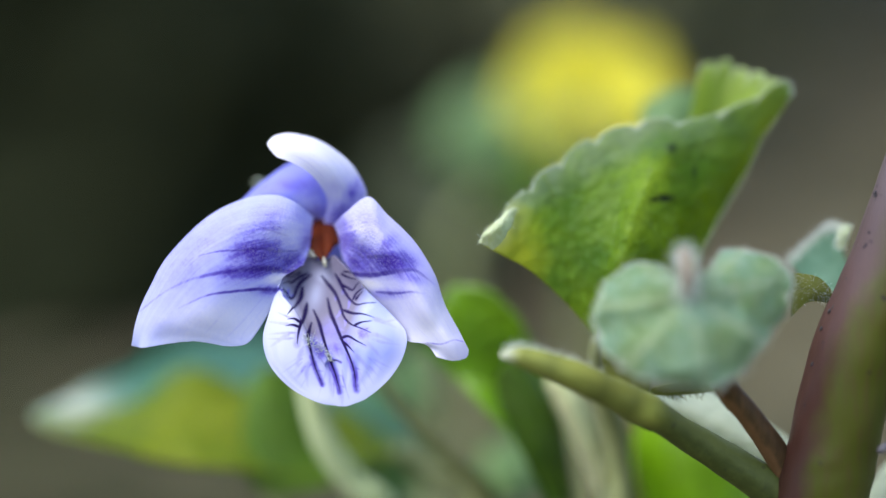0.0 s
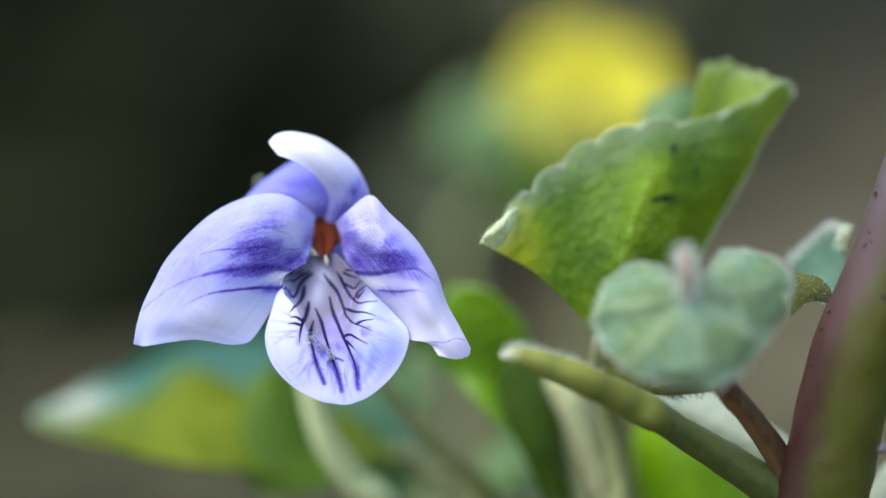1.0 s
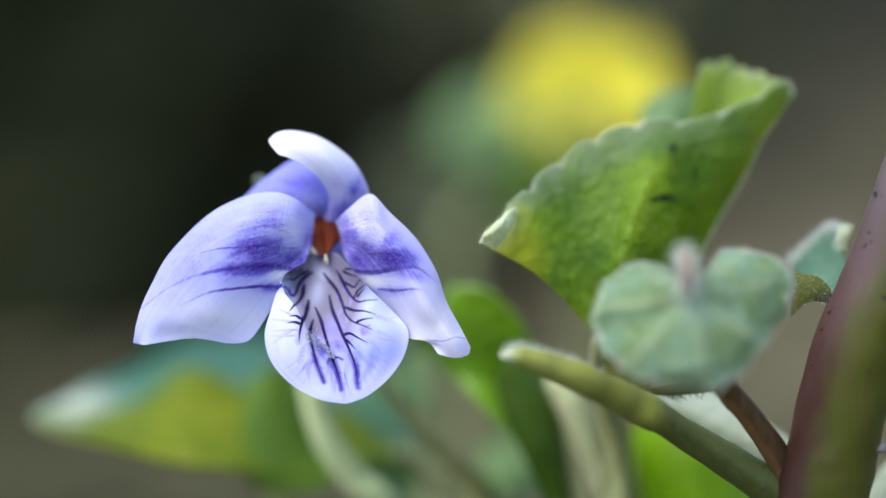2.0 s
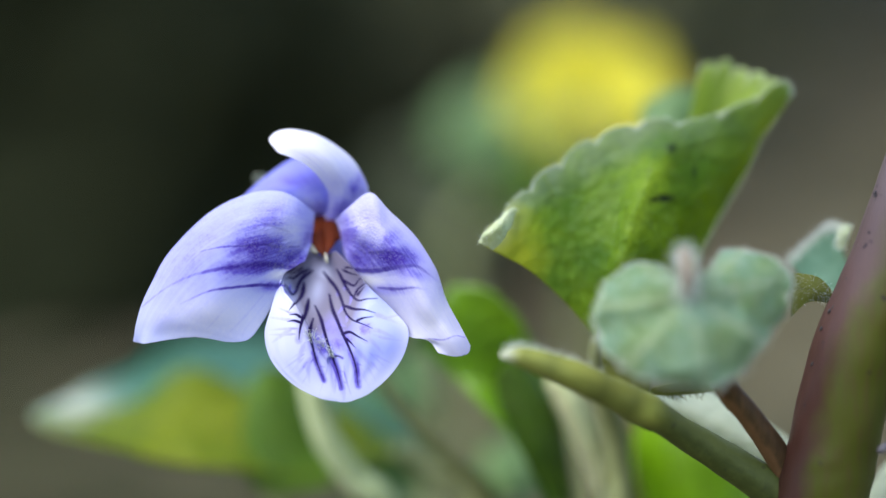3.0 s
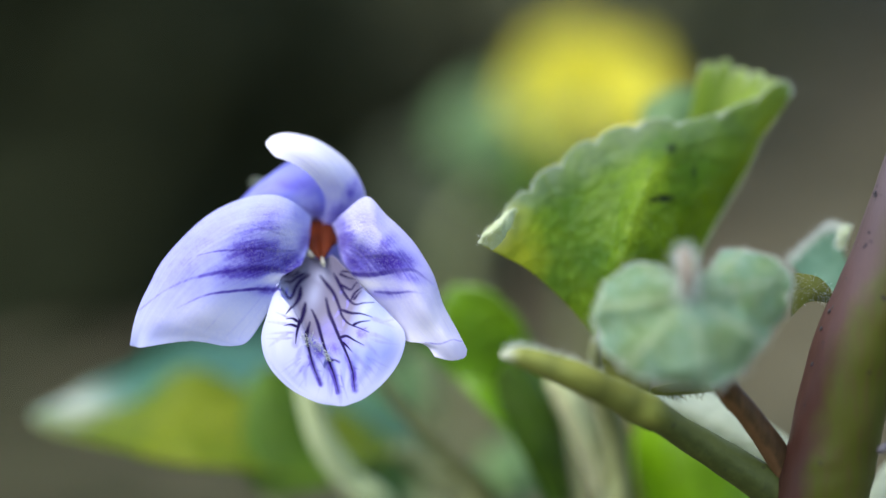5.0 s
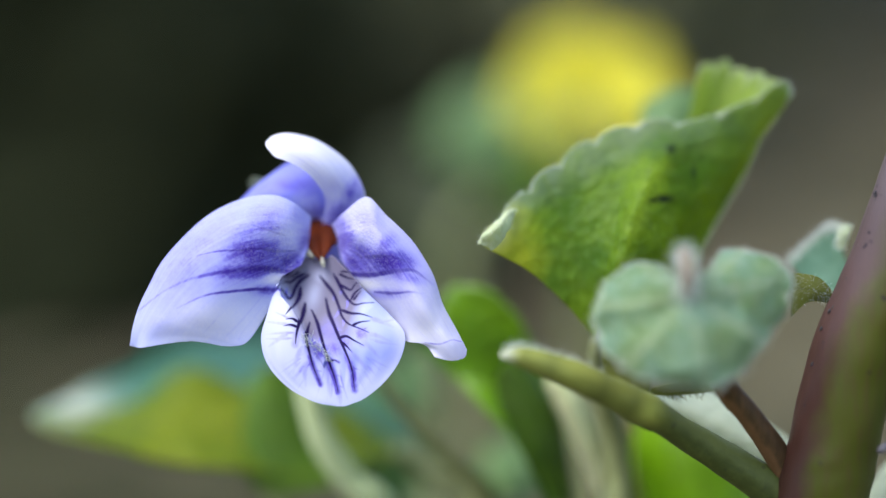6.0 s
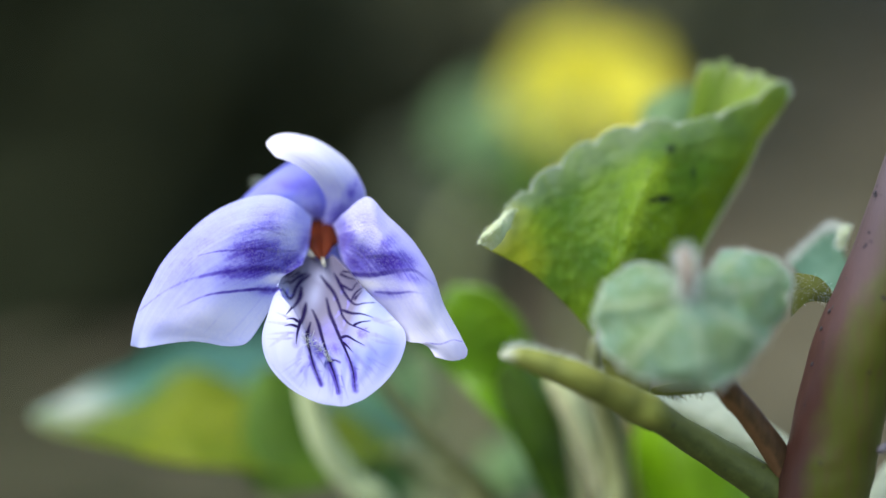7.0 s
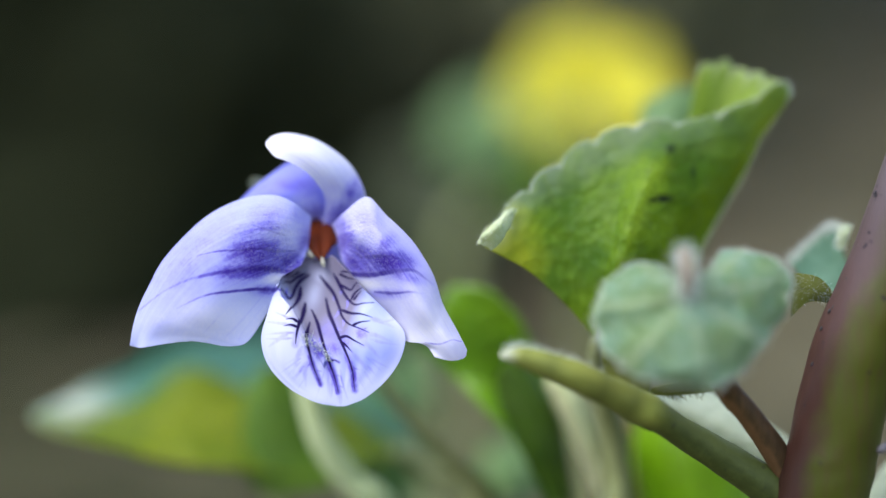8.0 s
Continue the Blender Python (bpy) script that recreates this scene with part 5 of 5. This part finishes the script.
def stipules():
    """Fringed dark bracts under the young leaf."""
    for pts, seed in (([[(10.95, -2.40, 62.39), (9.64, -2.60, 62.91), (8.53, -2.60, 63.57)], [(11.02, -2.20, 62.77), (9.56, -2.50, 63.60), (8.41, -2.50, 64.20)], [(11.10, -2.00, 63.21), (9.46, -2.20, 64.31), (8.40, -2.20, 65.03)]], 61),
                      ([[(11.27, 0.80, 62.02), (12.81, 0.80, 62.02), (14.94, 0.60, 62.28)], [(11.31, 0.60, 62.28), (12.78, 0.50, 62.41), (15.07, 0.40, 62.66)], [(11.42, 0.40, 62.48), (12.91, 0.20, 62.80), (15.08, 0.20, 63.04)]], 62)):
        ob = thing("stipule", pts[1][0], "small dark olive fringed stipule on the branch", "bract", "stipules on the branch")
        s = loft(pts, 26, 40)
        blade = sheet_part("blade", s, 0.12, LEAF_OLIVE, ob, "", leaf_pigment(s, (0.5,), 0.05))
        rnd = random.Random(seed)
        spots, ways = [], []
        for _ in range(44):
            k = rnd.randrange(10, 40)
            row = rnd.choice((0, 25))
            spots.append(s[row, k])
            ways.append((s[row, k] - s[12, k]) * 2 + (s[12, -1] - s[12, 0]) * 0.15)
        hairs("fringe", spots, ways, 0.45, 0.03, blade, seed + 5, "dark fringe", LEAF_OLIVE)


def simple_leaf(name_label, guides, mat, foot, stalk_points, stalk_radii, stalk_mat, teeth=9, tooth=0.3, seed=1, thick=0.25, size=(90, 70), ribs=(0.5,), share=1.0):
    ob = thing("violet_leaf", foot, name_label, "leaf", "violet leaves")
    s = loft(guides, *size)
    s, notch = scallop(s, teeth, tooth, seed)
    s = nearer(roll(s, 4.0, 0.4, seed), share)
    stalk_points = [tuple(nearer(np.array(stalk_points[0]), share))] + list(stalk_points[1:])
    p = leaf_pigment(s, ribs, 0.014, notch)
    p[..., 2] *= 0.35
    sheet_part("blade", s, thick, mat, ob, "", p)
    tube("leaf_stalk", stalk_points, stalk_radii, stalk_mat, ob, "", 14, 60)
    return ob


def broad_leaf():
    ob = thing("violet_leaf", (-0.86, 24.00, -12.61), "broad violet leaf with painted bluish sheen above and painted yellow-green glow on its folded half", "leaf", "violet leaves")
    s = loft([
        [(-3.26, 18.00, 57.14), (-7.66, 16.00, 56.42), (-11.69, 15.00, 56.64), (-16.45, 15.00, 57.26), (-20.66, 16.00, 58.16), (-24.96, 18.00, 59.50)],
        [(-3.12, 20.00, 57.33), (-7.81, 19.00, 58.17), (-11.92, 18.00, 58.77), (-16.78, 18.00, 59.46), (-20.59, 18.00, 58.87), (-25.18, 18.50, 59.67)],
        [(-2.81, 22.00, 57.59), (-7.25, 22.00, 60.26), (-12.23, 22.00, 61.36), (-16.14, 22.00, 62.32), (-20.11, 21.00, 60.07), (-25.33, 19.00, 59.85)],
    ], 70, 90)
    s = roll(s, 4.0, 0.4, 12)
    p = leaf_pigment(s, (0.55,), 0.014, None, 0.004)
    # sheen of the leaf's tip, painted pale
    p[..., 2] = np.maximum(p[..., 2], 0.85 * blob(s, (-23.3, 59.9), 1.5, 0.8))
    sheet_part("folded_half", s, 0.25, LEAF_GLOW, ob, "thin half, light through it painted yellow-green", p)
    s = loft([
        [(-2.81, 22.00, 57.59), (-7.25, 22.00, 60.26), (-12.23, 22.00, 61.36), (-16.14, 22.00, 62.32), (-20.11, 21.00, 60.07), (-25.33, 19.00, 59.85)],
        [(-2.33, 26.00, 57.46), (-6.79, 28.00, 61.18), (-11.96, 28.00, 62.65), (-16.66, 27.00, 63.07), (-20.85, 24.00, 61.57), (-25.34, 19.50, 60.10)],
        [(-1.64, 30.00, 57.33), (-5.61, 37.00, 61.47), (-11.90, 38.00, 64.17), (-17.18, 34.00, 63.76), (-21.42, 27.00, 61.75), (-25.07, 20.00, 60.13)],
    ], 70, 90)
    s = roll(s, 4.0, 0.4, 13)
    p = leaf_pigment(s, (0.5,), 0.014, None, 0.004)
    # the same tip sheen painted on the upper face
    p[..., 2] = np.maximum(p[..., 2], 0.95 * blob(s, (-22.9, 60.3), 1.9, 1.0))
    sheet_part("upper_half", s, 0.25, LEAF_SKY_SHEEN, ob, "upper face, bluish sky sheen painted into the green", p)
    tube("leaf_stalk", [(-2.77, 20.00, 57.57), (-0.85, 21.00, 55.90), (2.35, 22.00, 53.68), (2.00, 23.00, 35.68), (-0.86, 24.00, -12.97)], (0.5, 0.6, 0.7, 0.9, 1.1), STALK_OLIVE, ob, "", 14, 60)


def near_leaves():
    # deep green leaf rising behind the branch
    simple_leaf("deep green violet leaf with smooth rounded tip", [
        [(7.35, 9.75, 54.45), (4.98, 6.80, 57.76), (2.42, 7.00, 60.83), (0.52, 8.60, 62.76), (-1.36, 9.00, 64.48)],
        [(7.41, 9.75, 54.45), (5.91, 9.00, 58.28), (3.77, 8.25, 61.43), (2.13, 7.90, 63.57), (-0.29, 8.00, 66.18)],
        [(7.51, 9.75, 54.45), (6.68, 9.38, 58.58), (5.24, 8.62, 61.89), (3.59, 7.60, 64.53), (0.51, 7.20, 67.85)],
        [(7.61, 9.75, 54.45), (7.22, 9.75, 58.55), (6.15, 9.38, 62.02), (5.08, 7.60, 64.50), (2.71, 6.40, 67.71)],
        [(7.68, 9.75, 54.45), (7.60, 13.00, 58.05), (6.72, 12.00, 61.35), (5.60, 8.20, 63.49), (4.49, 6.60, 66.06)],
    ], LEAF_DARK, (8.44, 10.50, -5.64), [(7.51, 9.75, 54.78), (8.10, 13.50, 30.00), (8.44, 10.50, -5.97)], (0.8, 0.8, 1.0), STALK_OLIVE, 7, 0.1, 11, share=1.034)
    # dark sheet added in front of it: shade on its lower part, put into the colour
    simple_leaf("dark green sheet over the leaf under the branch, shade painted in", [
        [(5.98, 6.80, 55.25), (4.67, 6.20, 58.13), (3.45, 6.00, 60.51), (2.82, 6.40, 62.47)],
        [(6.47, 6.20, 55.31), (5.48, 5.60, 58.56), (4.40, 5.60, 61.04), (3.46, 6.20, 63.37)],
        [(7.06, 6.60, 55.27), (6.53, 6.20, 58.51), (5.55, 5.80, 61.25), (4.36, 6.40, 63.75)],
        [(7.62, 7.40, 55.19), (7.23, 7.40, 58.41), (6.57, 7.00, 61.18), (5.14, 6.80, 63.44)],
    ], LEAF_SHADE_SHEET, (6.2, 8.0, -3.0), [(6.76, 6.30, 55.43), (6.4, 7.0, 40.0), (6.2, 8.0, -4.0)], (0.5, 0.6, 0.9), STALK_OLIVE, 6, 0.08, 24, share=1.034)
    # broad leaf behind and under the flower: sheen above and glow of the drooping half painted in
    broad_leaf()
    # dull green leaf added where the broad leaf turns dark, beside the flower's stalk
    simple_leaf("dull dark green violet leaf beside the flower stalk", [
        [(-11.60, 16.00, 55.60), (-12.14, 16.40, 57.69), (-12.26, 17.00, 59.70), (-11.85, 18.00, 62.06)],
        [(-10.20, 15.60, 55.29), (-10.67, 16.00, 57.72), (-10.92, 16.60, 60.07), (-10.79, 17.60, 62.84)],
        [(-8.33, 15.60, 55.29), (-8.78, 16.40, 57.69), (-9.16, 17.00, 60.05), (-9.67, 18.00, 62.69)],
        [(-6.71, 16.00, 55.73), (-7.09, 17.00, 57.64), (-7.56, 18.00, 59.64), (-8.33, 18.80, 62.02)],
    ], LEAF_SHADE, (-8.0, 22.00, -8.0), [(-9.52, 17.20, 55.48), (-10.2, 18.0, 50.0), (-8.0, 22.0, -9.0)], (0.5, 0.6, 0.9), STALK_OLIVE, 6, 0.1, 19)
    # soft green leaf right behind the flower's stalk
    simple_leaf("soft bluish green violet leaf behind the flower stalk", [
        [(-5.20, 16.00, 54.13), (-6.27, 15.40, 56.74), (-6.47, 15.40, 59.13), (-5.68, 16.00, 61.48)],
        [(-4.40, 15.40, 54.19), (-4.89, 14.80, 56.80), (-5.02, 14.80, 59.51), (-4.71, 15.60, 61.98)],
        [(-3.20, 15.40, 54.19), (-3.19, 14.80, 56.80), (-3.40, 15.00, 59.50), (-3.69, 15.80, 61.77)],
        [(-2.26, 16.00, 54.13), (-1.44, 16.00, 56.69), (-1.78, 16.20, 58.90), (-2.75, 16.60, 61.04)],
    ], LEAF_SAGE, (-3.4, 18.0, -8.0), [(-3.82, 15.50, 54.28), (-3.6, 17.0, 40.0), (-3.4, 18.0, -9.5)], (0.5, 0.6, 0.9), STALK_OLIVE, 6, 0.1, 27, share=1.1)
    # yellowing stalk behind the branch
    ob = thing("leaf_stalk", (12.3, 13.00, -7.0), "yellow-brown withering leaf stalk behind the branch", "stalk")
    tube("stalk", [(9.86, 11.00, 59.45), (10.16, 11.50, 58.08), (10.46, 12.00, 56.38), (10.70, 12.50, 54.66), (12.3, 13.0, -7.2)], (0.35, 0.5, 0.5, 0.5, 0.7), STALK_WITHER, ob, "", 14, 50)
    # thin olive stalk that crosses below the flower
    ob = thing("leaf_stalk", (7.06, 24.00, -12.61), "thin olive leaf stalk leaning across the plant", "stalk")
    tube("stalk", [(-3.89, 13.00, 62.82), (-2.82, 13.00, 61.05), (-0.13, 13.00, 58.03), (2.97, 14.00, 54.77), (6.18, 20.00, 46.86), (7.06, 24.00, -12.97)], (0.35, 0.45, 0.50, 0.55, 0.7, 0.9), STALK_DARK, ob, "", 14, 60)
    # pale leaf showing its underside behind the branch
    simple_leaf("pale whitish underside of a violet leaf", [
        [(20.49, 6.00, 56.93), (17.45, 6.00, 57.25), (14.25, 6.00, 59.16), (11.38, 6.00, 61.02)],
        [(20.49, 6.00, 57.57), (17.49, 5.00, 58.92), (14.31, 5.00, 60.67), (11.50, 5.50, 61.69)],
        [(20.56, 6.50, 58.49), (17.93, 6.00, 60.28), (15.21, 6.00, 61.91), (12.22, 6.50, 62.33)],
    ], LEAF_PALE, (21.11, 7.00, -3.84), [(20.33, 6.00, 57.63), (21.44, 7.00, 55.23), (21.11, 7.00, -4.16)], (0.4, 0.6, 0.9), STALK, 6, 0.1, 13)
    # bright leaf low behind the branch
    simple_leaf("bright sunlit yellow-green violet leaf", [
        [(13.55, 16.00, 49.17), (12.10, 15.00, 54.40), (11.38, 14.50, 57.84), (11.85, 14.00, 60.51)],
        [(15.06, 14.00, 49.10), (14.36, 12.00, 54.04), (13.86, 12.00, 57.71), (13.78, 13.00, 60.64)],
        [(17.08, 14.00, 49.10), (16.86, 12.00, 53.71), (16.58, 12.50, 57.33), (15.90, 14.00, 60.07)],
        [(19.02, 16.00, 49.17), (19.92, 15.00, 53.38), (19.75, 15.00, 56.10), (18.56, 15.00, 58.82)],
    ], LEAF_LIGHT, (15.94, 16.00, -8.48), [(16.12, 14.50, 49.54), (16.01, 15.00, 44.20), (15.94, 16.00, -8.82)], (0.6, 0.7, 1.0), STALK, 8, 0.2, 14)
    # pale young stalk and sheath in the middle
    ob = thing("leaf_stalk", (9.59, 13.00, -6.93), "pale yellowish leaf stalk rising from the root", "stalk")
    tube("stalk", [(6.32, 11.00, 62.36), (7.34, 11.50, 61.00), (8.36, 12.00, 58.71), (9.29, 12.50, 56.00), (9.76, 13.00, 51.25), (9.59, 13.00, -7.27)], (0.4, 0.8, 0.7, 0.45, 0.45, 0.8), STALK_CREAM, ob, "", 14, 60)
    # blurred young leaves further back
    simple_leaf("pale grey-green young violet leaf", [
        [(5.27, 30.00, 51.73), (3.59, 30.00, 53.23), (2.48, 31.00, 55.00), (2.87, 32.00, 56.80)],
        [(5.42, 29.00, 51.84), (5.02, 28.00, 54.17), (4.68, 29.00, 55.93), (4.55, 31.00, 57.63)],
        [(5.64, 30.00, 51.73), (6.58, 30.00, 53.23), (7.18, 31.00, 55.00), (6.47, 32.00, 56.99)],
    ], LEAF_SOFT, (5.45, 30.00, -3.19), [(5.44, 29.50, 51.97), (5.64, 30.00, 41.64), (5.45, 30.00, -3.56)], (0.6, 0.7, 0.9), STALK_PALE, 6, 0.2, 15)
    simple_leaf("pale grey-green young violet leaf", [
        [(-1.92, 38.00, 57.51), (-3.29, 38.00, 59.07), (-3.90, 39.00, 60.98), (-2.93, 40.00, 63.11)],
        [(-1.78, 36.00, 57.65), (-2.16, 35.00, 59.65), (-2.28, 36.00, 61.52), (-1.92, 38.00, 63.77)],
        [(-1.64, 38.00, 57.51), (-0.74, 38.00, 59.07), (-0.63, 39.00, 61.37), (-0.95, 40.00, 63.23)],
    ], LEAF_SOFT, (-1.72, 38.00, -0.45), [(-1.79, 37.00, 57.77), (-1.53, 38.00, 48.11), (-1.72, 38.00, -0.84)], (0.5, 0.7, 0.9), STALK_PALE, 6, 0.2, 16)
    # pale leaf low beside the thick stem
    simple_leaf("small pale hairy leaf beside the thick stem", [
        [(24.63, 5.00, 52.26), (23.68, 5.00, 54.16), (23.68, 5.00, 55.75), (24.15, 5.00, 57.02)],
        [(25.08, 4.00, 52.38), (24.84, 3.50, 54.65), (24.93, 4.00, 56.48), (25.26, 5.00, 58.13)],
        [(25.90, 5.00, 52.26), (27.17, 5.00, 54.16), (27.17, 5.00, 56.07), (26.53, 5.00, 57.65)],
    ], LEAF_PALE, (24.80, 6.00, -3.32), [(25.17, 4.50, 52.48), (25.10, 5.00, 45.91), (24.80, 6.00, -3.64)], (0.4, 0.5, 0.8), STALK, 8, 0.2, 18)
    # small blurred leaf that shows beside the folded one
    simple_leaf("small bluish green leaf behind the folded one", [
        [(11.76, 15.00, 70.71), (11.59, 15.00, 73.77), (11.76, 15.00, 76.49), (11.93, 15.00, 78.70)],
        [(12.36, 14.00, 70.71), (13.11, 13.00, 73.72), (13.66, 13.50, 76.76), (13.97, 15.00, 79.82)],
        [(13.12, 15.00, 70.71), (14.82, 15.00, 73.77), (15.67, 15.00, 76.83), (16.11, 15.00, 79.38)],
    ], LEAF_SOFT, (11.84, 16.00, -3.86), [(12.40, 14.50, 71.05), (12.10, 15.00, 61.20), (12.01, 16.00, 50.88), (11.84, 16.00, -5.57)], (0.4, 0.6, 0.7, 0.9), STALK, 6, 0.2, 17)


def yellow_flower():
    ob = thing("yellow_flower", (14.53, 75.00, -0.08), "bright yellow flower far behind, on a thin stalk", "flower")
    heart = np.array((11.79, 77.00, 82.70))
    rnd = random.Random(8)
    for turn, size, spread, tilt in ((112, 6.2, 3.8, -2.2), (58, 5.4, 3.4, -1.8), (168, 6.2, 3.9, -2.2), (12, 7.2, 4.0, -2.6), (246, 5.6, 3.8, 0.4), (288, 5.2, 3.6, 0.6)):
        q = radians(turn)
        along = np.array((math.cos(q), 0, math.sin(q)))
        across = np.array((-math.sin(q), 0, math.cos(q)))
        guides = []
        for w in (-1, -0.5, 0, 0.5, 1):
            guides.append([heart + along * size * t + across * spread * w * b + np.array((0, tilt * t * (1.3 - 0.3 * t) + 0.9 * (1 - w * w) * t, 0))
                           for t, b in ((0.05, 0.12), (0.35, 0.6), (0.7, 0.95), (0.92 + 0.08 * (1 - w * w), 0.72))])
        s = roll(loft(guides, 30, 30), 3.0, 0.3, turn)
        sheet_part("petal", s, 0.2, YELLOW, ob)
    for k in range(14):
        q = rnd.uniform(0, 6.28)
        r = rnd.uniform(0.3, 1.4)
        foot = heart + np.array((r * 0.5 * math.cos(q), -0.6, r * 0.5 * math.sin(q)))
        tip = heart + np.array((r * math.cos(q), -2.2, r * math.sin(q)))
        tube("stamen", [foot, (foot + tip) / 2, tip], (0.14, 0.12, 0.28), YELLOW_EYE, ob, "", 7, 8)
    tube("stalk", [heart + np.array((0, 0.3, 0)), (12.63, 79.00, 79.24), (14.32, 79.00, 71.02), (15.15, 77.00, 52.79), (14.53, 75.00, -0.46)], (0.7, 0.8, 0.8, 0.9, 1.1), STALK, ob, "", 12, 50)
    for a, b, c in (((10.88, 78.00, 82.09), (9.68, 78.00, 80.88), (8.68, 77.00, 79.39)), ((12.81, 78.00, 82.09), (14.01, 78.00, 80.88), (14.67, 77.00, 79.39)), ((11.79, 77.00, 81.55), (11.35, 76.00, 79.83), (10.97, 75.00, 78.50))):
        tube("sepal", [a, b, c], (0.9, 1.0, 0.3), SEPAL, ob, "", 10, 14, 0.4)


def back_leaves():
    simple_leaf("dull olive leaf in the shade behind the flower", [
        [(-0.23, 118.00, 63.20), (-5.72, 118.00, 67.77), (-7.77, 118.00, 73.49), (-5.72, 118.00, 79.49)],
        [(0.79, 116.00, 63.25), (-1.58, 114.00, 67.81), (-2.26, 115.00, 73.45), (-1.83, 118.00, 80.63)],
        [(1.25, 116.00, 63.25), (2.36, 114.00, 67.81), (2.71, 115.00, 73.45), (2.17, 118.00, 79.77)],
        [(1.71, 118.00, 63.20), (5.49, 118.00, 67.77), (6.17, 118.00, 72.91), (4.57, 118.00, 78.06)],
    ], LEAF_DULL, (2.4, 118.0, 1.0), [(1.02, 116.00, 63.14), (1.6, 118.0, 50.0), (2.4, 118.0, 0.4)], (0.6, 0.9, 1.1), STALK_OLIVE, 8, 0.3, 23)
    simple_leaf("pale green leaf far behind the flower", [
        [(5.59, 78.00, 74.48), (1.73, 77.00, 75.90), (-0.58, 77.00, 79.25), (0.53, 78.00, 82.42)],
        [(5.77, 76.00, 74.44), (3.59, 74.00, 77.23), (2.42, 75.00, 80.35), (3.18, 78.00, 83.53)],
        [(6.01, 76.00, 74.44), (5.95, 74.00, 77.47), (6.08, 75.00, 80.59), (6.45, 78.00, 83.72)],
        [(6.36, 78.00, 74.48), (7.38, 77.00, 76.37), (7.96, 77.00, 79.25), (7.80, 78.00, 81.80)],
    ], LEAF_SOFT, (0.29, 78.00, 0.22), [(5.94, 77.00, 74.94), (1.49, 78.00, 71.01), (0.77, 78.00, 57.53), (0.29, 78.00, -0.26)], (0.5, 0.8, 0.9, 1.1), STALK_OLIVE, 8, 0.3, 21)
    simple_leaf("green leaf far behind the flower", [
        [(10.38, 88.00, 72.07), (5.85, 88.00, 73.58), (2.82, 88.00, 76.10), (3.33, 88.00, 79.12)],
        [(10.79, 86.00, 72.05), (7.76, 85.00, 75.52), (6.04, 86.00, 78.04), (6.10, 88.00, 80.13)],
        [(11.39, 88.00, 72.07), (10.89, 88.00, 75.60), (9.63, 88.00, 78.12), (8.87, 88.00, 79.63)],
    ], LEAF_LIGHT, (11.39, 88.00, 0.39), [(10.84, 87.00, 72.31), (12.90, 88.00, 66.02), (12.40, 88.00, 46.86), (11.39, 88.00, -0.27)], (0.5, 0.8, 0.9, 1.1), STALK_OLIVE, 8, 0.3, 22)


folded_leaf = big_leaf()
woolly_leaf()
bud_leaf()
stipules()
near_leaves()
yellow_flower()
back_leaves()


# ---- what moves: the flower trembles on its stalk, the folded leaf stirs ----
def motions():
    step = 0.0306 * MM
    rest = Vector(FOOT) * MM
    sway = [(0.0, 0, 0), (0.1, -0.5, -3), (0.2, 1.5, 0), (0.3, -1, -3), (0.4, 0, 0.5), (0.5, -0.5, -6.3), (0.6, 0, 2), (0.7, 1, -6.5), (0.8, 1, -2),
            (0.9, 1.5, -4.5), (1.0, 3.5, -2.7), (1.1, 6.5, -4.5), (1.2, 0, -5.5), (1.3, 6, -7), (1.5, 6.3, -2.4), (1.7, 1, -3),
            (2.0, 3, -5), (2.25, -1, -1), (2.5, 4, -5), (2.65, -1, 1), (2.8, 1, -4), (2.9, 5, 0.5), (3.0, 3, -7.4), (3.1, -3, 4.5), (3.2, 5, -8.5),
            (3.3, -4, 3), (3.4, 3, -5.5), (3.5, -4.5, 1.6), (3.6, 3, -5), (3.7, -3, 0), (3.8, 1, -4), (4.0, -0.3, -3.2), (4.1, -3.5, 0), (4.3, -3, -0.2),
            (4.5, -2.6, -0.9), (4.7, -2, -0.8), (5.1, -3, -0.3), (5.5, -2, -0.8), (5.8, -3.6, 0.6), (5.9, -0.5, -1.6), (6.0, -3.2, 0), (6.1, -1, -1),
            (6.2, -3.6, 0), (6.3, -0.6, -1), (6.4, -3, -0.6), (6.5, -1.6, -0.6), (6.6, -2, 0), (7.0, -1.8, 0), (7.5, -2.2, -0.3), (8.0, -3, 0)]
    walk(flower, [(t, Matrix.Translation(rest + Vector((x * step, 0, -y * step)))) for t, x, y in sway])
    home = folded_leaf.location.copy()
    stir = [(0.0, 0, 0), (0.5, 0, -1.5), (1.0, 3, 0.6), (1.5, 3, -0.2), (1.7, 2, 0), (2.3, 1, 0), (2.8, 0, 0), (3.5, -0.3, 1), (4.5, -0.4, 0.3), (5.8, -1.4, 1.2), (6.5, -1.8, 1.4), (8.0, -2.2, 1.0)]
    walk(folded_leaf, [(t, Matrix.Translation(home + Vector((x * step, 0, -y * step)))) for t, x, y in stir])


motions()
